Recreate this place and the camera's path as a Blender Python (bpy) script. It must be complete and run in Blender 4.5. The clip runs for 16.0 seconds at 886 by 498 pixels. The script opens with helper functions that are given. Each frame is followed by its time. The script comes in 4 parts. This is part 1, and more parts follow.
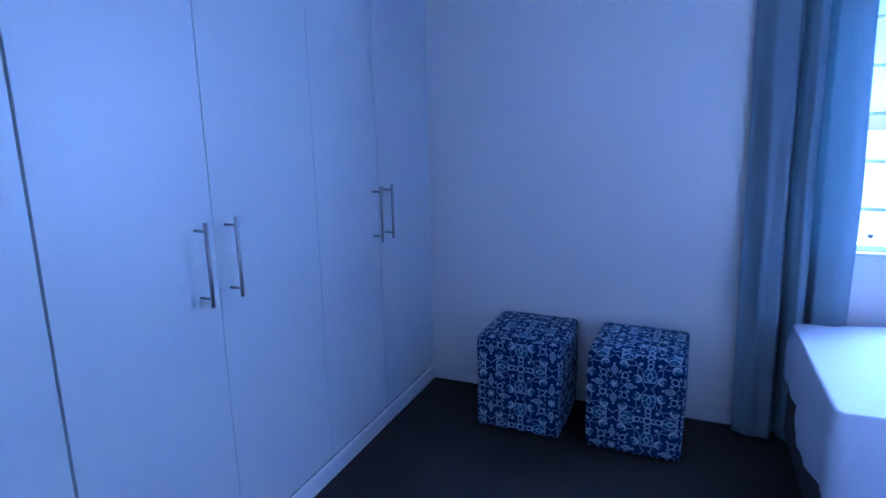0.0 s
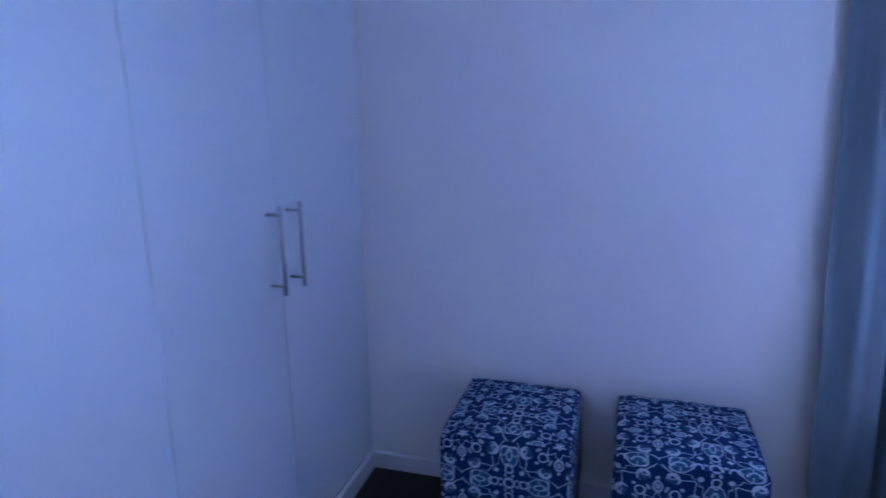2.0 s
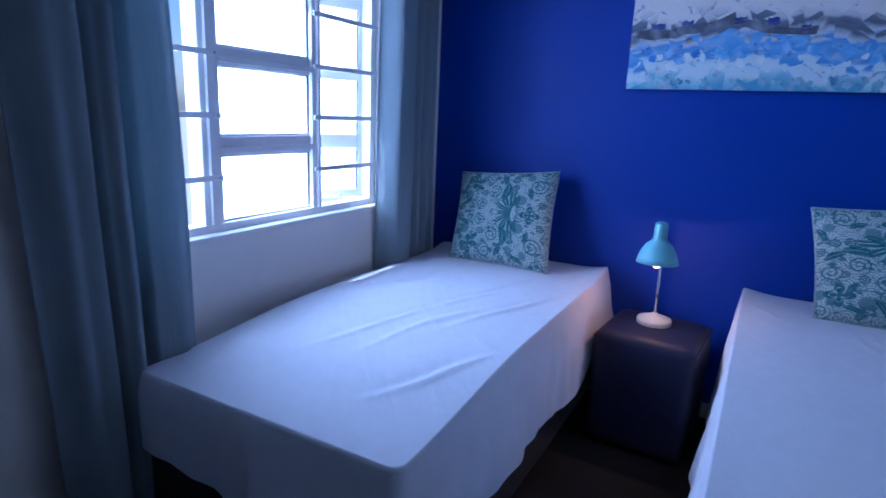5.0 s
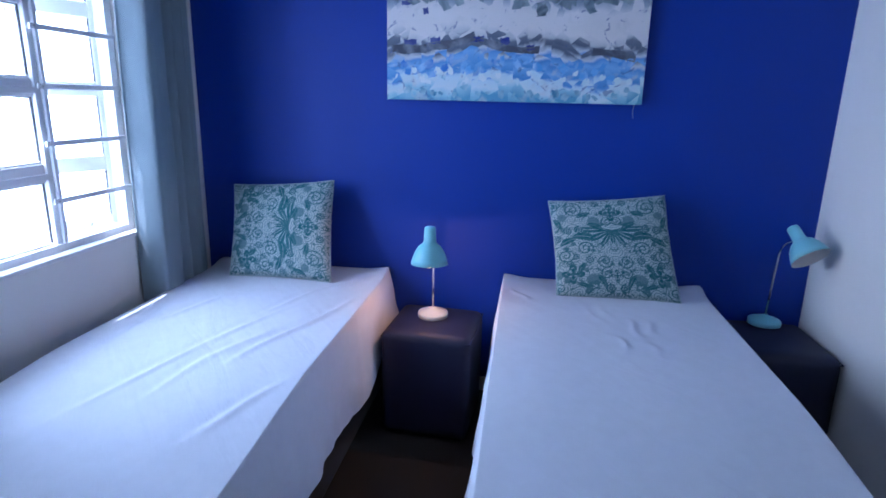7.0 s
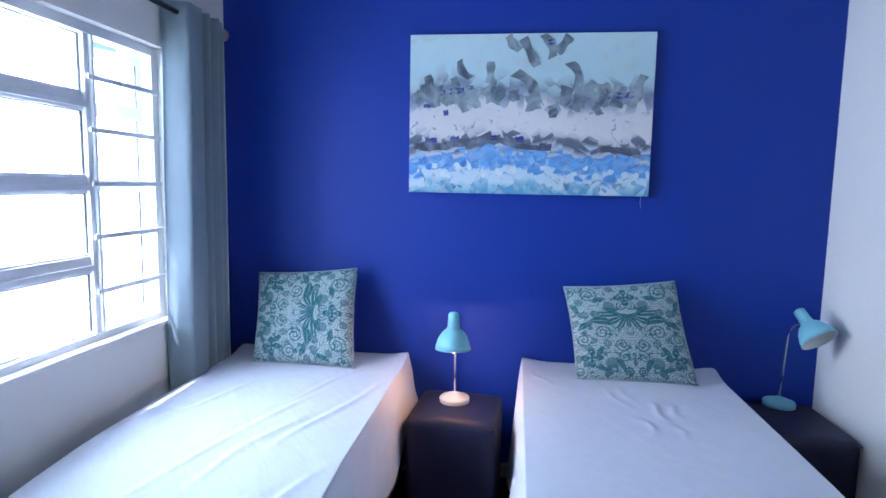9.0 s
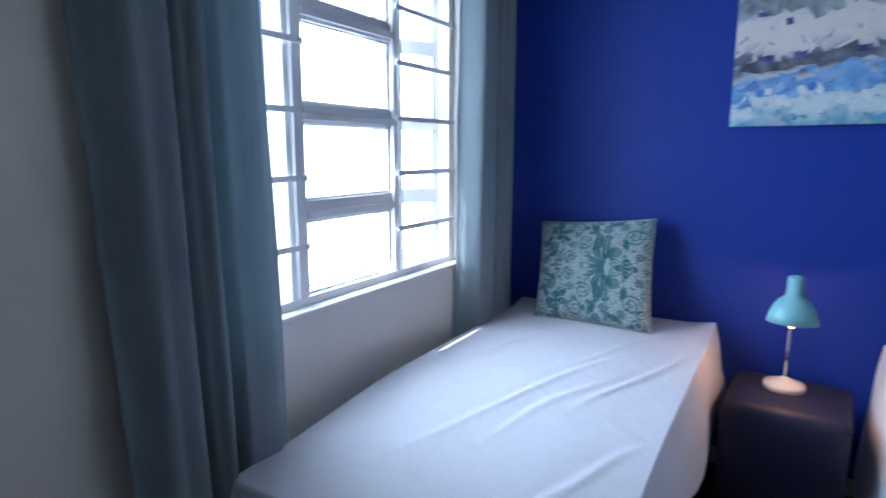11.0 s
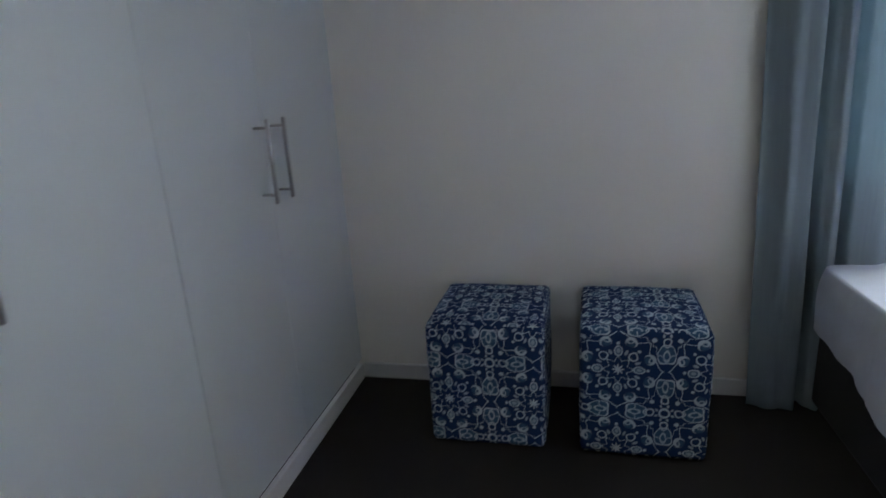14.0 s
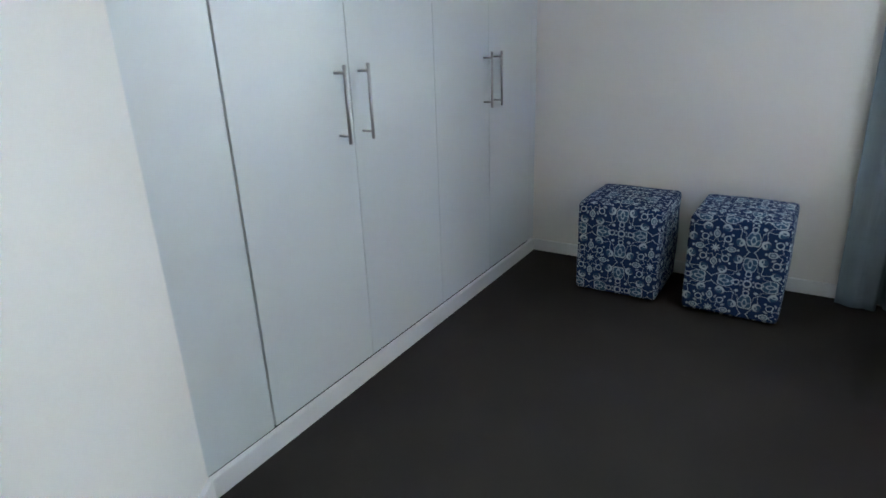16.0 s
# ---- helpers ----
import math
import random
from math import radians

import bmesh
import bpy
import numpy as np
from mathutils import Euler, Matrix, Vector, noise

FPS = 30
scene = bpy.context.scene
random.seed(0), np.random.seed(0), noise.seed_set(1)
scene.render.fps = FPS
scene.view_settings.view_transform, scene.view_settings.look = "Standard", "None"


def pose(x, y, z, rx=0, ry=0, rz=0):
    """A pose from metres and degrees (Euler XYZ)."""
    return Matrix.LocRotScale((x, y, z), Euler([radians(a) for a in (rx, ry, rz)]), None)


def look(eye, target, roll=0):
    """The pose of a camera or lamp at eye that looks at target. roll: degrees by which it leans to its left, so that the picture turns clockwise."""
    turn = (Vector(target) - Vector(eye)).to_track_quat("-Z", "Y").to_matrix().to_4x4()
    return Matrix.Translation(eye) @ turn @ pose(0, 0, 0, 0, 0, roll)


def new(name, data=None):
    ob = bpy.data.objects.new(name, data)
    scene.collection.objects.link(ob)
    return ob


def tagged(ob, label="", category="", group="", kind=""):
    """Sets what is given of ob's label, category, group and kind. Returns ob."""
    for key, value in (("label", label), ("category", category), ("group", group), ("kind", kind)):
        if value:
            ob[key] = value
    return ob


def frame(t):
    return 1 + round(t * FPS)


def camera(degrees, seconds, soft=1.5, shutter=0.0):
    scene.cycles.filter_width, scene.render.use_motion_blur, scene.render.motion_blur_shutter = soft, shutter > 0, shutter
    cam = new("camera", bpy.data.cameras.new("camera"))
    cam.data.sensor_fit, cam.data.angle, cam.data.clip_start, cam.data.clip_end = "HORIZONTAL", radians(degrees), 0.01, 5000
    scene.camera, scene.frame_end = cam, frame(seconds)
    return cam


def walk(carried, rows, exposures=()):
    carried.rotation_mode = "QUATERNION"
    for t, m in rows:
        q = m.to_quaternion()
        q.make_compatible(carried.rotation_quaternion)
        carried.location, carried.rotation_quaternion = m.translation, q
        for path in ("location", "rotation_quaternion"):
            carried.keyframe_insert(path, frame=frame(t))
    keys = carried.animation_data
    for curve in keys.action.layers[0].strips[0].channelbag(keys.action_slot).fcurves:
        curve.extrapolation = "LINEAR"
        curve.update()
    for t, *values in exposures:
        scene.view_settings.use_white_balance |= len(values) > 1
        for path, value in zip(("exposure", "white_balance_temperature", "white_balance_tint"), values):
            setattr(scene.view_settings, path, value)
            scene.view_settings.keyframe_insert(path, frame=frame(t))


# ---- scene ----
cam = camera(74.8, 16.0, shutter=0.35)
PATH = [
    (0, (1.341, -2.994, 1.479), (0.579, -1.192, 1.065), -1.0),
    (0.5, (1.222, -2.758, 1.448), (0.435, -0.968, 1.029), -1.0),
    (1, (1.115, -2.457, 1.441), (0.322, -0.671, 1.017), -1.1),
    (1.5, (1.02, -2.227, 1.425), (0.249, -0.432, 0.997), -1.3),
    (2, (0.936, -2.069, 1.432), (0.386, -0.193, 1.01), -1.0),
    (2.5, (0.987, -1.87, 1.475), (0.898, 0.052, 0.929), -1.1),
    (3, (0.913, -1.694, 1.339), (1.451, 0.179, 0.89), 1.0),
    (3.5, (0.886, -1.612, 1.35), (1.866, 0.074, 0.906), 1.9),
    (4, (0.896, -1.608, 1.336), (2.258, -0.21, 0.901), 2.2),
    (4.5, (0.9, -1.592, 1.333), (2.487, -0.453, 0.9), 2.3),
    (5, (0.892, -1.591, 1.336), (2.601, -0.656, 0.883), 2.4),
    (5.2, (0.888, -1.612, 1.334), (2.629, -0.742, 0.875), 2.2),
    (7.3, (0.868, -1.654, 1.54), (2.804, -1.453, 1.082), 1.5),
    (7.5, (0.851, -1.641, 1.569), (2.802, -1.447, 1.175), 1.4),
    (8, (0.779, -1.624, 1.576), (2.752, -1.43, 1.31), 1.5),
    (8.2, (0.755, -1.628, 1.571), (2.732, -1.433, 1.34), 1.3),
    (10.3, (0.779, -1.232, 1.424), (2.681, -0.712, 1.092), 0.6),
    (10.5, (0.828, -1.219, 1.416), (2.695, -0.581, 1.085), 0.4),
    (11, (0.968, -1.23, 1.38), (2.658, -0.213, 1.049), -0.0),
    (11.5, (1.028, -1.212, 1.311), (2.478, 0.123, 0.973), -0.3),
    (12, (0.986, -1.287, 1.31), (2.272, 0.201, 0.945), -0.5),
    (12.5, (0.846, -1.451, 1.267), (1.839, 0.252, 0.933), -1.2),
    (13, (0.803, -1.661, 1.235), (1.39, 0.218, 0.883), -1.7),
    (13.5, (0.95, -2.006, 1.337), (0.863, -0.079, 0.809), -3.3),
    (13.7, (0.955, -2.115, 1.32), (0.685, -0.211, 0.769), -4.4),
    (14, (0.948, -2.291, 1.289), (0.515, -0.417, 0.737), -3.6),
    (14.5, (1.026, -2.516, 1.254), (0.452, -0.699, 0.647), -3.3),
    (15, (1.146, -2.725, 1.217), (0.349, -1.009, 0.569), -3.0),
    (15.5, (1.223, -2.924, 1.246), (0.268, -1.304, 0.564), -2.3),
    (16, (1.355, -3.242, 1.291), (0.359, -1.651, 0.602), -2.1),
]
EXPOSURE = [
    (0.0, 1.47, 3830, 26), (0.5, 1.52, 4080, 32), (1.0, 1.64, 4190, 34), (1.5, 1.70, 4270, 34), (2.5, 1.50, 4200, 31), (3.0, 1.40, 4200, 28), (3.7, 1.33, 4270, 29), (4.2, 0.58, 4350, 27),
    (4.5, 0.10, 4400, 25), (5.0, 0.02, 4400, 23), (7.5, 0.70, 5000, 17), (8.2, 0.98, 5150, 16), (10.3, 0.84, 5480, 11), (11.0, 0.38, 5540, 11), (11.5, 0.26, 5520, 12), (12.0, 0.24, 5540, 12),
    (12.5, 0.31, 5740, 10), (13.0, 0.78, 5950, 9), (13.5, 1.10, 6380, 9), (14.0, 1.30, 6500, 8), (14.5, 1.55, 6560, 6), (16.0, 2.15, 6460, 4)]
walk(cam, [(t, look(eye, target, roll)) for t, eye, target, roll in PATH], EXPOSURE)

# ---- light ----
world = bpy.data.worlds.new("world")
scene.world = world
world.use_nodes = True
wn = world.node_tree
sky = wn.nodes.new("ShaderNodeTexSky")
sky.sky_type = 'NISHITA'
sky.sun_disc = False
sky.sun_elevation = radians(56.7)
sky.sun_rotation = radians(-63.4)
wn.links.new(sky.outputs[0], wn.nodes["Background"].inputs[0])
wn.nodes["Background"].inputs[1].default_value = 0.12


def lamp(name, kind, m, power, colour, **kw):
    data = bpy.data.lights.new(name, kind)
    data.energy, data.color = power, colour
    for key, value in kw.items():
        if key == "size":
            data.size = value
        elif key == "size_y":
            data.size_y = value
        elif key == "angle":
            data.angle = value
        elif key == "radius":
            data.shadow_soft_size = value
    ob = new(name, data)
    ob.matrix_world = m
    return ob


lamp("sun", 'SUN', look((-2.0, 1.0, 4.4), (0.0, 0.0, 1.0)), 5.0, (1.0, 0.95, 0.86), angle=radians(0.5))
# the bright sky beyond the window
day = lamp("window_daylight", 'AREA', look((2.2, 0.66, 1.72), (2.2, -0.9, 1.58)), 192.0, (0.83, 0.925, 1.0), size=4.2, size_y=1.96)
day.data.shape = 'RECTANGLE'
lamp("bulb_light", 'POINT', pose(3.25, -1.268, 0.771), 1.7, (1.0, 0.47, 0.22), radius=0.006)


# ---- materials ----
def rgb(r, g, b):
    return (r, g, b, 1.0)


def material(name, colour, rough=0.5, metal=0.0, grain=0.0, grain_scale=300.0, stain=0.0, stain_scale=2.0, bump=0.0, spec=0.5, sheen=0.0):
    """A plain surface with fine grain, broad stains and a fine relief."""
    m = bpy.data.materials.new(name)
    m.use_nodes = True
    n, l = m.node_tree.nodes, m.node_tree.links
    b = n["Principled BSDF"]
    b.inputs["Base Color"].default_value = rgb(*colour)
    b.inputs["Roughness"].default_value = rough
    b.inputs["Metallic"].default_value = metal
    b.inputs["Specular IOR Level"].default_value = spec
    b.inputs["Sheen Weight"].default_value = sheen
    tc = n.new("ShaderNodeTexCoord")
    fine = n.new("ShaderNodeTexNoise")
    fine.inputs["Scale"].default_value, fine.inputs["Detail"].default_value = grain_scale, 3.0
    l.new(tc.outputs["Object"], fine.inputs["Vector"])
    broad = n.new("ShaderNodeTexNoise")
    broad.inputs["Scale"].default_value, broad.inputs["Detail"].default_value = stain_scale, 5.0
    l.new(tc.outputs["Object"], broad.inputs["Vector"])
    if grain or stain:
        a = n.new("ShaderNodeMath"); a.operation = 'MULTIPLY_ADD'
        l.new(fine.outputs["Fac"], a.inputs[0]); a.inputs[1].default_value = 2 * grain; a.inputs[2].default_value = 1.0 - grain - stain
        c = n.new("ShaderNodeMath"); c.operation = 'MULTIPLY_ADD'
        l.new(broad.outputs["Fac"], c.inputs[0]); c.inputs[1].default_value = 2 * stain
        l.new(a.outputs[0], c.inputs[2])
        mix = n.new("ShaderNodeVectorMath"); mix.operation = 'SCALE'
        mix.inputs[0].default_value = colour
        l.new(c.outputs[0], mix.inputs["Scale"])
        l.new(mix.outputs[0], b.inputs["Base Color"])
        r = n.new("ShaderNodeMath"); r.operation = 'MULTIPLY_ADD'
        l.new(broad.outputs["Fac"], r.inputs[0]); r.inputs[1].default_value = 0.16; r.inputs[2].default_value = rough - 0.08
        l.new(r.outputs[0], b.inputs["Roughness"])
    if bump:
        bp = n.new("ShaderNodeBump")
        bp.inputs["Strength"].default_value = 0.6
        bp.inputs["Distance"].default_value = bump
        l.new(fine.outputs["Fac"], bp.inputs["Height"])
        l.new(bp.outputs[0], b.inputs["Normal"])
    return m


def glass(name, tint=(1, 1, 1), rough=0.0):
    m = bpy.data.materials.new(name)
    m.use_nodes = True
    b = m.node_tree.nodes["Principled BSDF"]
    b.inputs["Base Color"].default_value = rgb(*tint)
    b.inputs["Transmission Weight"].default_value = 1.0
    b.inputs["Roughness"].default_value = rough
    b.inputs["IOR"].default_value = 1.45
    return m


def glowing(name, colour, strength):
    m = bpy.data.materials.new(name)
    m.use_nodes = True
    b = m.node_tree.nodes["Principled BSDF"]
    b.inputs["Base Color"].default_value = rgb(*colour)
    b.inputs["Emission Color"].default_value = rgb(*colour)
    b.inputs["Emission Strength"].default_value = strength
    return m


class Graph:
    """Short names for wiring a node material."""

    def __init__(self, name, rough, sheen=0.0):
        self.m = bpy.data.materials.new(name)
        self.m.use_nodes = True
        self.n, self.l = self.m.node_tree.nodes, self.m.node_tree.links
        self.b = self.n["Principled BSDF"]
        self.b.inputs["Roughness"].default_value = rough
        self.b.inputs["Sheen Weight"].default_value = sheen

    def put(self, socket, value):
        if isinstance(value, (int, float, tuple)):
            socket.default_value = value
        else:
            self.l.new(value, socket)

    def math(self, op, a, b=0.0, c=0.0):
        k = self.n.new("ShaderNodeMath")
        k.operation = op
        for i, v in enumerate((a, b, c)):
            self.put(k.inputs[i], v)
        return k.outputs[0]

    def split(self, v):
        k = self.n.new("ShaderNodeSeparateXYZ")
        self.l.new(v, k.inputs[0])
        return k.outputs

    def join(self, x, y, z=0.0):
        k = self.n.new("ShaderNodeCombineXYZ")
        for i, v in enumerate((x, y, z)):
            self.put(k.inputs[i], v)
        return k.outputs[0]

    def noise(self, v, scale, detail=1.0, distortion=0.0):
        k = self.n.new("ShaderNodeTexNoise")
        self.l.new(v, k.inputs["Vector"])
        k.inputs["Scale"].default_value, k.inputs["Detail"].default_value = scale, detail
        k.inputs["Distortion"].default_value = distortion
        return k.outputs

    def cells(self, v, scale, feature='F1', randomness=1.0):
        k = self.n.new("ShaderNodeTexVoronoi")
        k.feature = feature
        self.l.new(v, k.inputs["Vector"])
        k.inputs["Scale"].default_value, k.inputs["Randomness"].default_value = scale, randomness
        return k.outputs

    def mix(self, fac, a, b):
        k = self.n.new("ShaderNodeMix")
        k.data_type = 'RGBA'
        self.put(k.inputs[0], fac)
        self.put(k.inputs[6], a)
        self.put(k.inputs[7], b)
        return k.outputs[2]

    def ramp(self, fac, stops, kind='LINEAR'):
        k = self.n.new("ShaderNodeValToRGB")
        k.color_ramp.interpolation = kind
        e = k.color_ramp.elements
        while len(e) < len(stops):
            e.new(0.5)
        for i, (p, c) in enumerate(stops):
            e[i].position, e[i].color = p, c
        self.l.new(fac, k.inputs[0])
        return k.outputs[0]

    def band(self, v, centre, half, soft):
        """1 where v lies within half of centre."""
        d = self.math('ABSOLUTE', self.math('SUBTRACT', v, centre))
        k = self.n.new("ShaderNodeMapRange")
        self.l.new(d, k.inputs[0])
        k.inputs[1].default_value, k.inputs[2].default_value = half + soft, max(half - soft, 0.0)
        return k.outputs[0]

    def above(self, v, edge, soft):
        k = self.n.new("ShaderNodeMapRange")
        self.l.new(v, k.inputs[0])
        k.inputs[1].default_value, k.inputs[2].default_value = edge - soft, edge + soft
        return k.outputs[0]

    def bump(self, height, distance, strength=0.6):
        k = self.n.new("ShaderNodeBump")
        k.inputs["Strength"].default_value, k.inputs["Distance"].default_value = strength, distance
        self.l.new(height, k.inputs["Height"])
        self.l.new(k.outputs[0], self.b.inputs["Normal"])

    def coords(self, which):
        return self.n.new("ShaderNodeTexCoord").outputs[which]


def polar(g, x, y):
    """Radius and angle of a point about the origin."""
    r = g.math('SQRT', g.math('ADD', g.math('MULTIPLY', x, x), g.math('MULTIPLY', y, y)))
    return r, g.math('ARCTAN2', y, x)


def round_about(g, r, t, count, at, wide, tall, turn=0.0):
    """Distance measure of the nearest of count oval petals at radius at: below 1 inside."""
    step = 2 * math.pi / count
    k = g.math('SUBTRACT', g.math('PINGPONG', g.math('ADD', t, turn + 20 * step), step / 2), 0.0)
    u = g.math('DIVIDE', g.math('MULTIPLY', k, r), wide)
    v = g.math('DIVIDE', g.math('SUBTRACT', r, at), tall)
    return g.math('SQRT', g.math('ADD', g.math('MULTIPLY', u, u), g.math('MULTIPLY', v, v)))


def ornament_cloth():
    """Navy cloth printed with pale stars, petals, crescents, tulips and winding lines."""
    g = Graph("printed_cloth", 0.9)
    g.b.inputs["Specular IOR Level"].default_value = 0.2
    u, v, _ = g.split(g.coords("UV"))
    T = 0.300
    wob = g.split(g.noise(g.coords("UV"), 40.0, 1.0)["Color"])
    u = g.math('MULTIPLY_ADD', g.math('SUBTRACT', wob[0], 0.5), 0.007, u)
    v = g.math('MULTIPLY_ADD', g.math('SUBTRACT', wob[1], 0.5), 0.007, v)

    def local(shift):
        a = g.math('SUBTRACT', g.math('MODULO', g.math('ADD', u, 20 * T + shift), T), T / 2)
        b = g.math('SUBTRACT', g.math('MODULO', g.math('ADD', v, 20 * T + shift), T), T / 2)
        return polar(g, a, b)
    r, t = local(T / 2)
    q, w = local(0.0)

    def less(x, edge, soft):
        return g.above(g.math('MULTIPLY', x, -1.0), -edge, soft)
    white, pale = [], []
    # the star, its zigzag rim, and a wreath of ovals, rings and commas
    ray = g.math('MULTIPLY_ADD', g.math('COSINE', g.math('MULTIPLY', t, 8.0)), 0.0065, 0.0135)
    white.append(less(g.math('SUBTRACT', r, ray), 0.0, 0.0012))
    rim = g.math('MULTIPLY_ADD', g.math('COSINE', g.math('MULTIPLY', t, 8.0)), 0.0075, 0.0385)
    white.append(g.band(g.math('SUBTRACT', r, rim), 0.0, 0.0017, 0.0008))
    e = round_about(g, r, t, 4, 0.067, 0.0125, 0.0165)
    white.append(g.band(e, 1.0, 0.16, 0.07)); pale.append(less(e, 0.9, 0.1))
    white.append(g.math('MULTIPLY', less(e, 0.55, 0.15), 0.65))
    e = round_about(g, r, t, 4, 0.067, 0.0140, 0.0140, math.pi / 4)
    white.append(g.band(e, 1.0, 0.17, 0.07))
    e = round_about(g, r, t, 8, 0.066, 0.0050, 0.0095, math.pi / 8)
    white.append(g.math('MULTIPLY', less(e, 1.0, 0.15), 0.7))
    e = round_about(g, r, t, 8, 0.108, 0.0215, 0.0195, math.pi / 8)
    f = round_about(g, r, t, 8, 0.1015, 0.0150, 0.0135, math.pi / 8)
    white.append(g.math('MULTIPLY', less(e, 0.93, 0.06), g.above(f, 1.0, 0.12)))
    pale.append(less(f, 0.8, 0.25))
    e = round_about(g, r, t, 8, 0.094, 0.0055, 0.0055)
    white.append(less(e, 1.0, 0.2))
    # the ring, four squares, four tulips and dots between them
    white.append(g.band(q, 0.0150, 0.0036, 0.001))
    e = round_about(g, q, w, 8, 0.0270, 0.0042, 0.0060, math.pi / 8)
    white.append(g.math('MULTIPLY', less(e, 1.0, 0.2), 0.75))
    e = round_about(g, q, w, 4, 0.0460, 0.0115, 0.0120)
    white.append(g.band(e, 1.0, 0.22, 0.09))
    lobes = g.math('MULTIPLY_ADD', g.math('COSINE', g.math('MULTIPLY', w, 16.0)), 0.14, 1.0)
    e = g.math('MULTIPLY', round_about(g, q, w, 4, 0.0930, 0.0300, 0.0340), lobes)
    white.append(g.band(e, 0.93, 0.075, 0.035)); pale.append(less(e, 0.93, 0.08))
    e = round_about(g, q, w, 4, 0.0960, 0.0085, 0.0185)
    white.append(g.math('MULTIPLY', g.band(e, 1.0, 0.22, 0.1), 0.9))
    e = round_about(g, q, w, 4, 0.0560, 0.0075, 0.0075, math.pi / 4)
    white.append(less(e, 1.0, 0.15))
    # the winding line that crosses half way to the next
    wind = g.math('MULTIPLY_ADD', g.math('COSINE', g.math('MULTIPLY', w, 4.0)), 0.0330, 0.1130)
    wind = g.math('MULTIPLY_ADD', g.math('COSINE', g.math('MULTIPLY', w, 12.0)), 0.0075, wind)
    white.append(g.band(g.math('SUBTRACT', q, wind), 0.0, 0.0024, 0.0010))
    # a second line within it and small sprigs between
    wind = g.math('MULTIPLY_ADD', g.math('COSINE', g.math('MULTIPLY', w, 4.0)), 0.0200, 0.0830)
    wind = g.math('MULTIPLY_ADD', g.math('COSINE', g.math('MULTIPLY', w, 20.0)), 0.0050, wind)
    white.append(g.math('MULTIPLY', g.band(g.math('SUBTRACT', q, wind), 0.0, 0.0017, 0.0008), 0.8))
    e = round_about(g, q, w, 8, 0.1210, 0.0060, 0.0100, math.pi / 8)
    white.append(g.math('MULTIPLY', g.band(e, 1.0, 0.30, 0.1), 0.8))
    e = round_about(g, r, t, 8, 0.0500, 0.0036, 0.0045)
    white.append(g.math('MULTIPLY', less(e, 1.0, 0.2), 0.8))
    ink, tint = white[0], pale[0]
    for x in white[1:]:
        ink = g.math('MAXIMUM', ink, x)
    for x in pale[1:]:
        tint = g.math('MAXIMUM', tint, x)
    wear = g.noise(g.coords("Object"), 30.0, 4.0)["Fac"]
    base = g.mix(g.math('MULTIPLY', tint, g.math('MULTIPLY_ADD', wear, 0.9, 0.1)), rgb(0.013, 0.036, 0.105), rgb(0.070, 0.155, 0.235))
    ink = g.math('MULTIPLY', ink, g.math('MULTIPLY_ADD', wear, 0.7, 0.52))
    g.put(g.b.inputs["Base Color"], g.mix(ink, base, rgb(0.53, 0.585, 0.625)))
    weave = g.noise(g.coords("Object"), 900.0, 1.0)["Fac"]
    g.bump(weave, 0.0006)
    return g.m


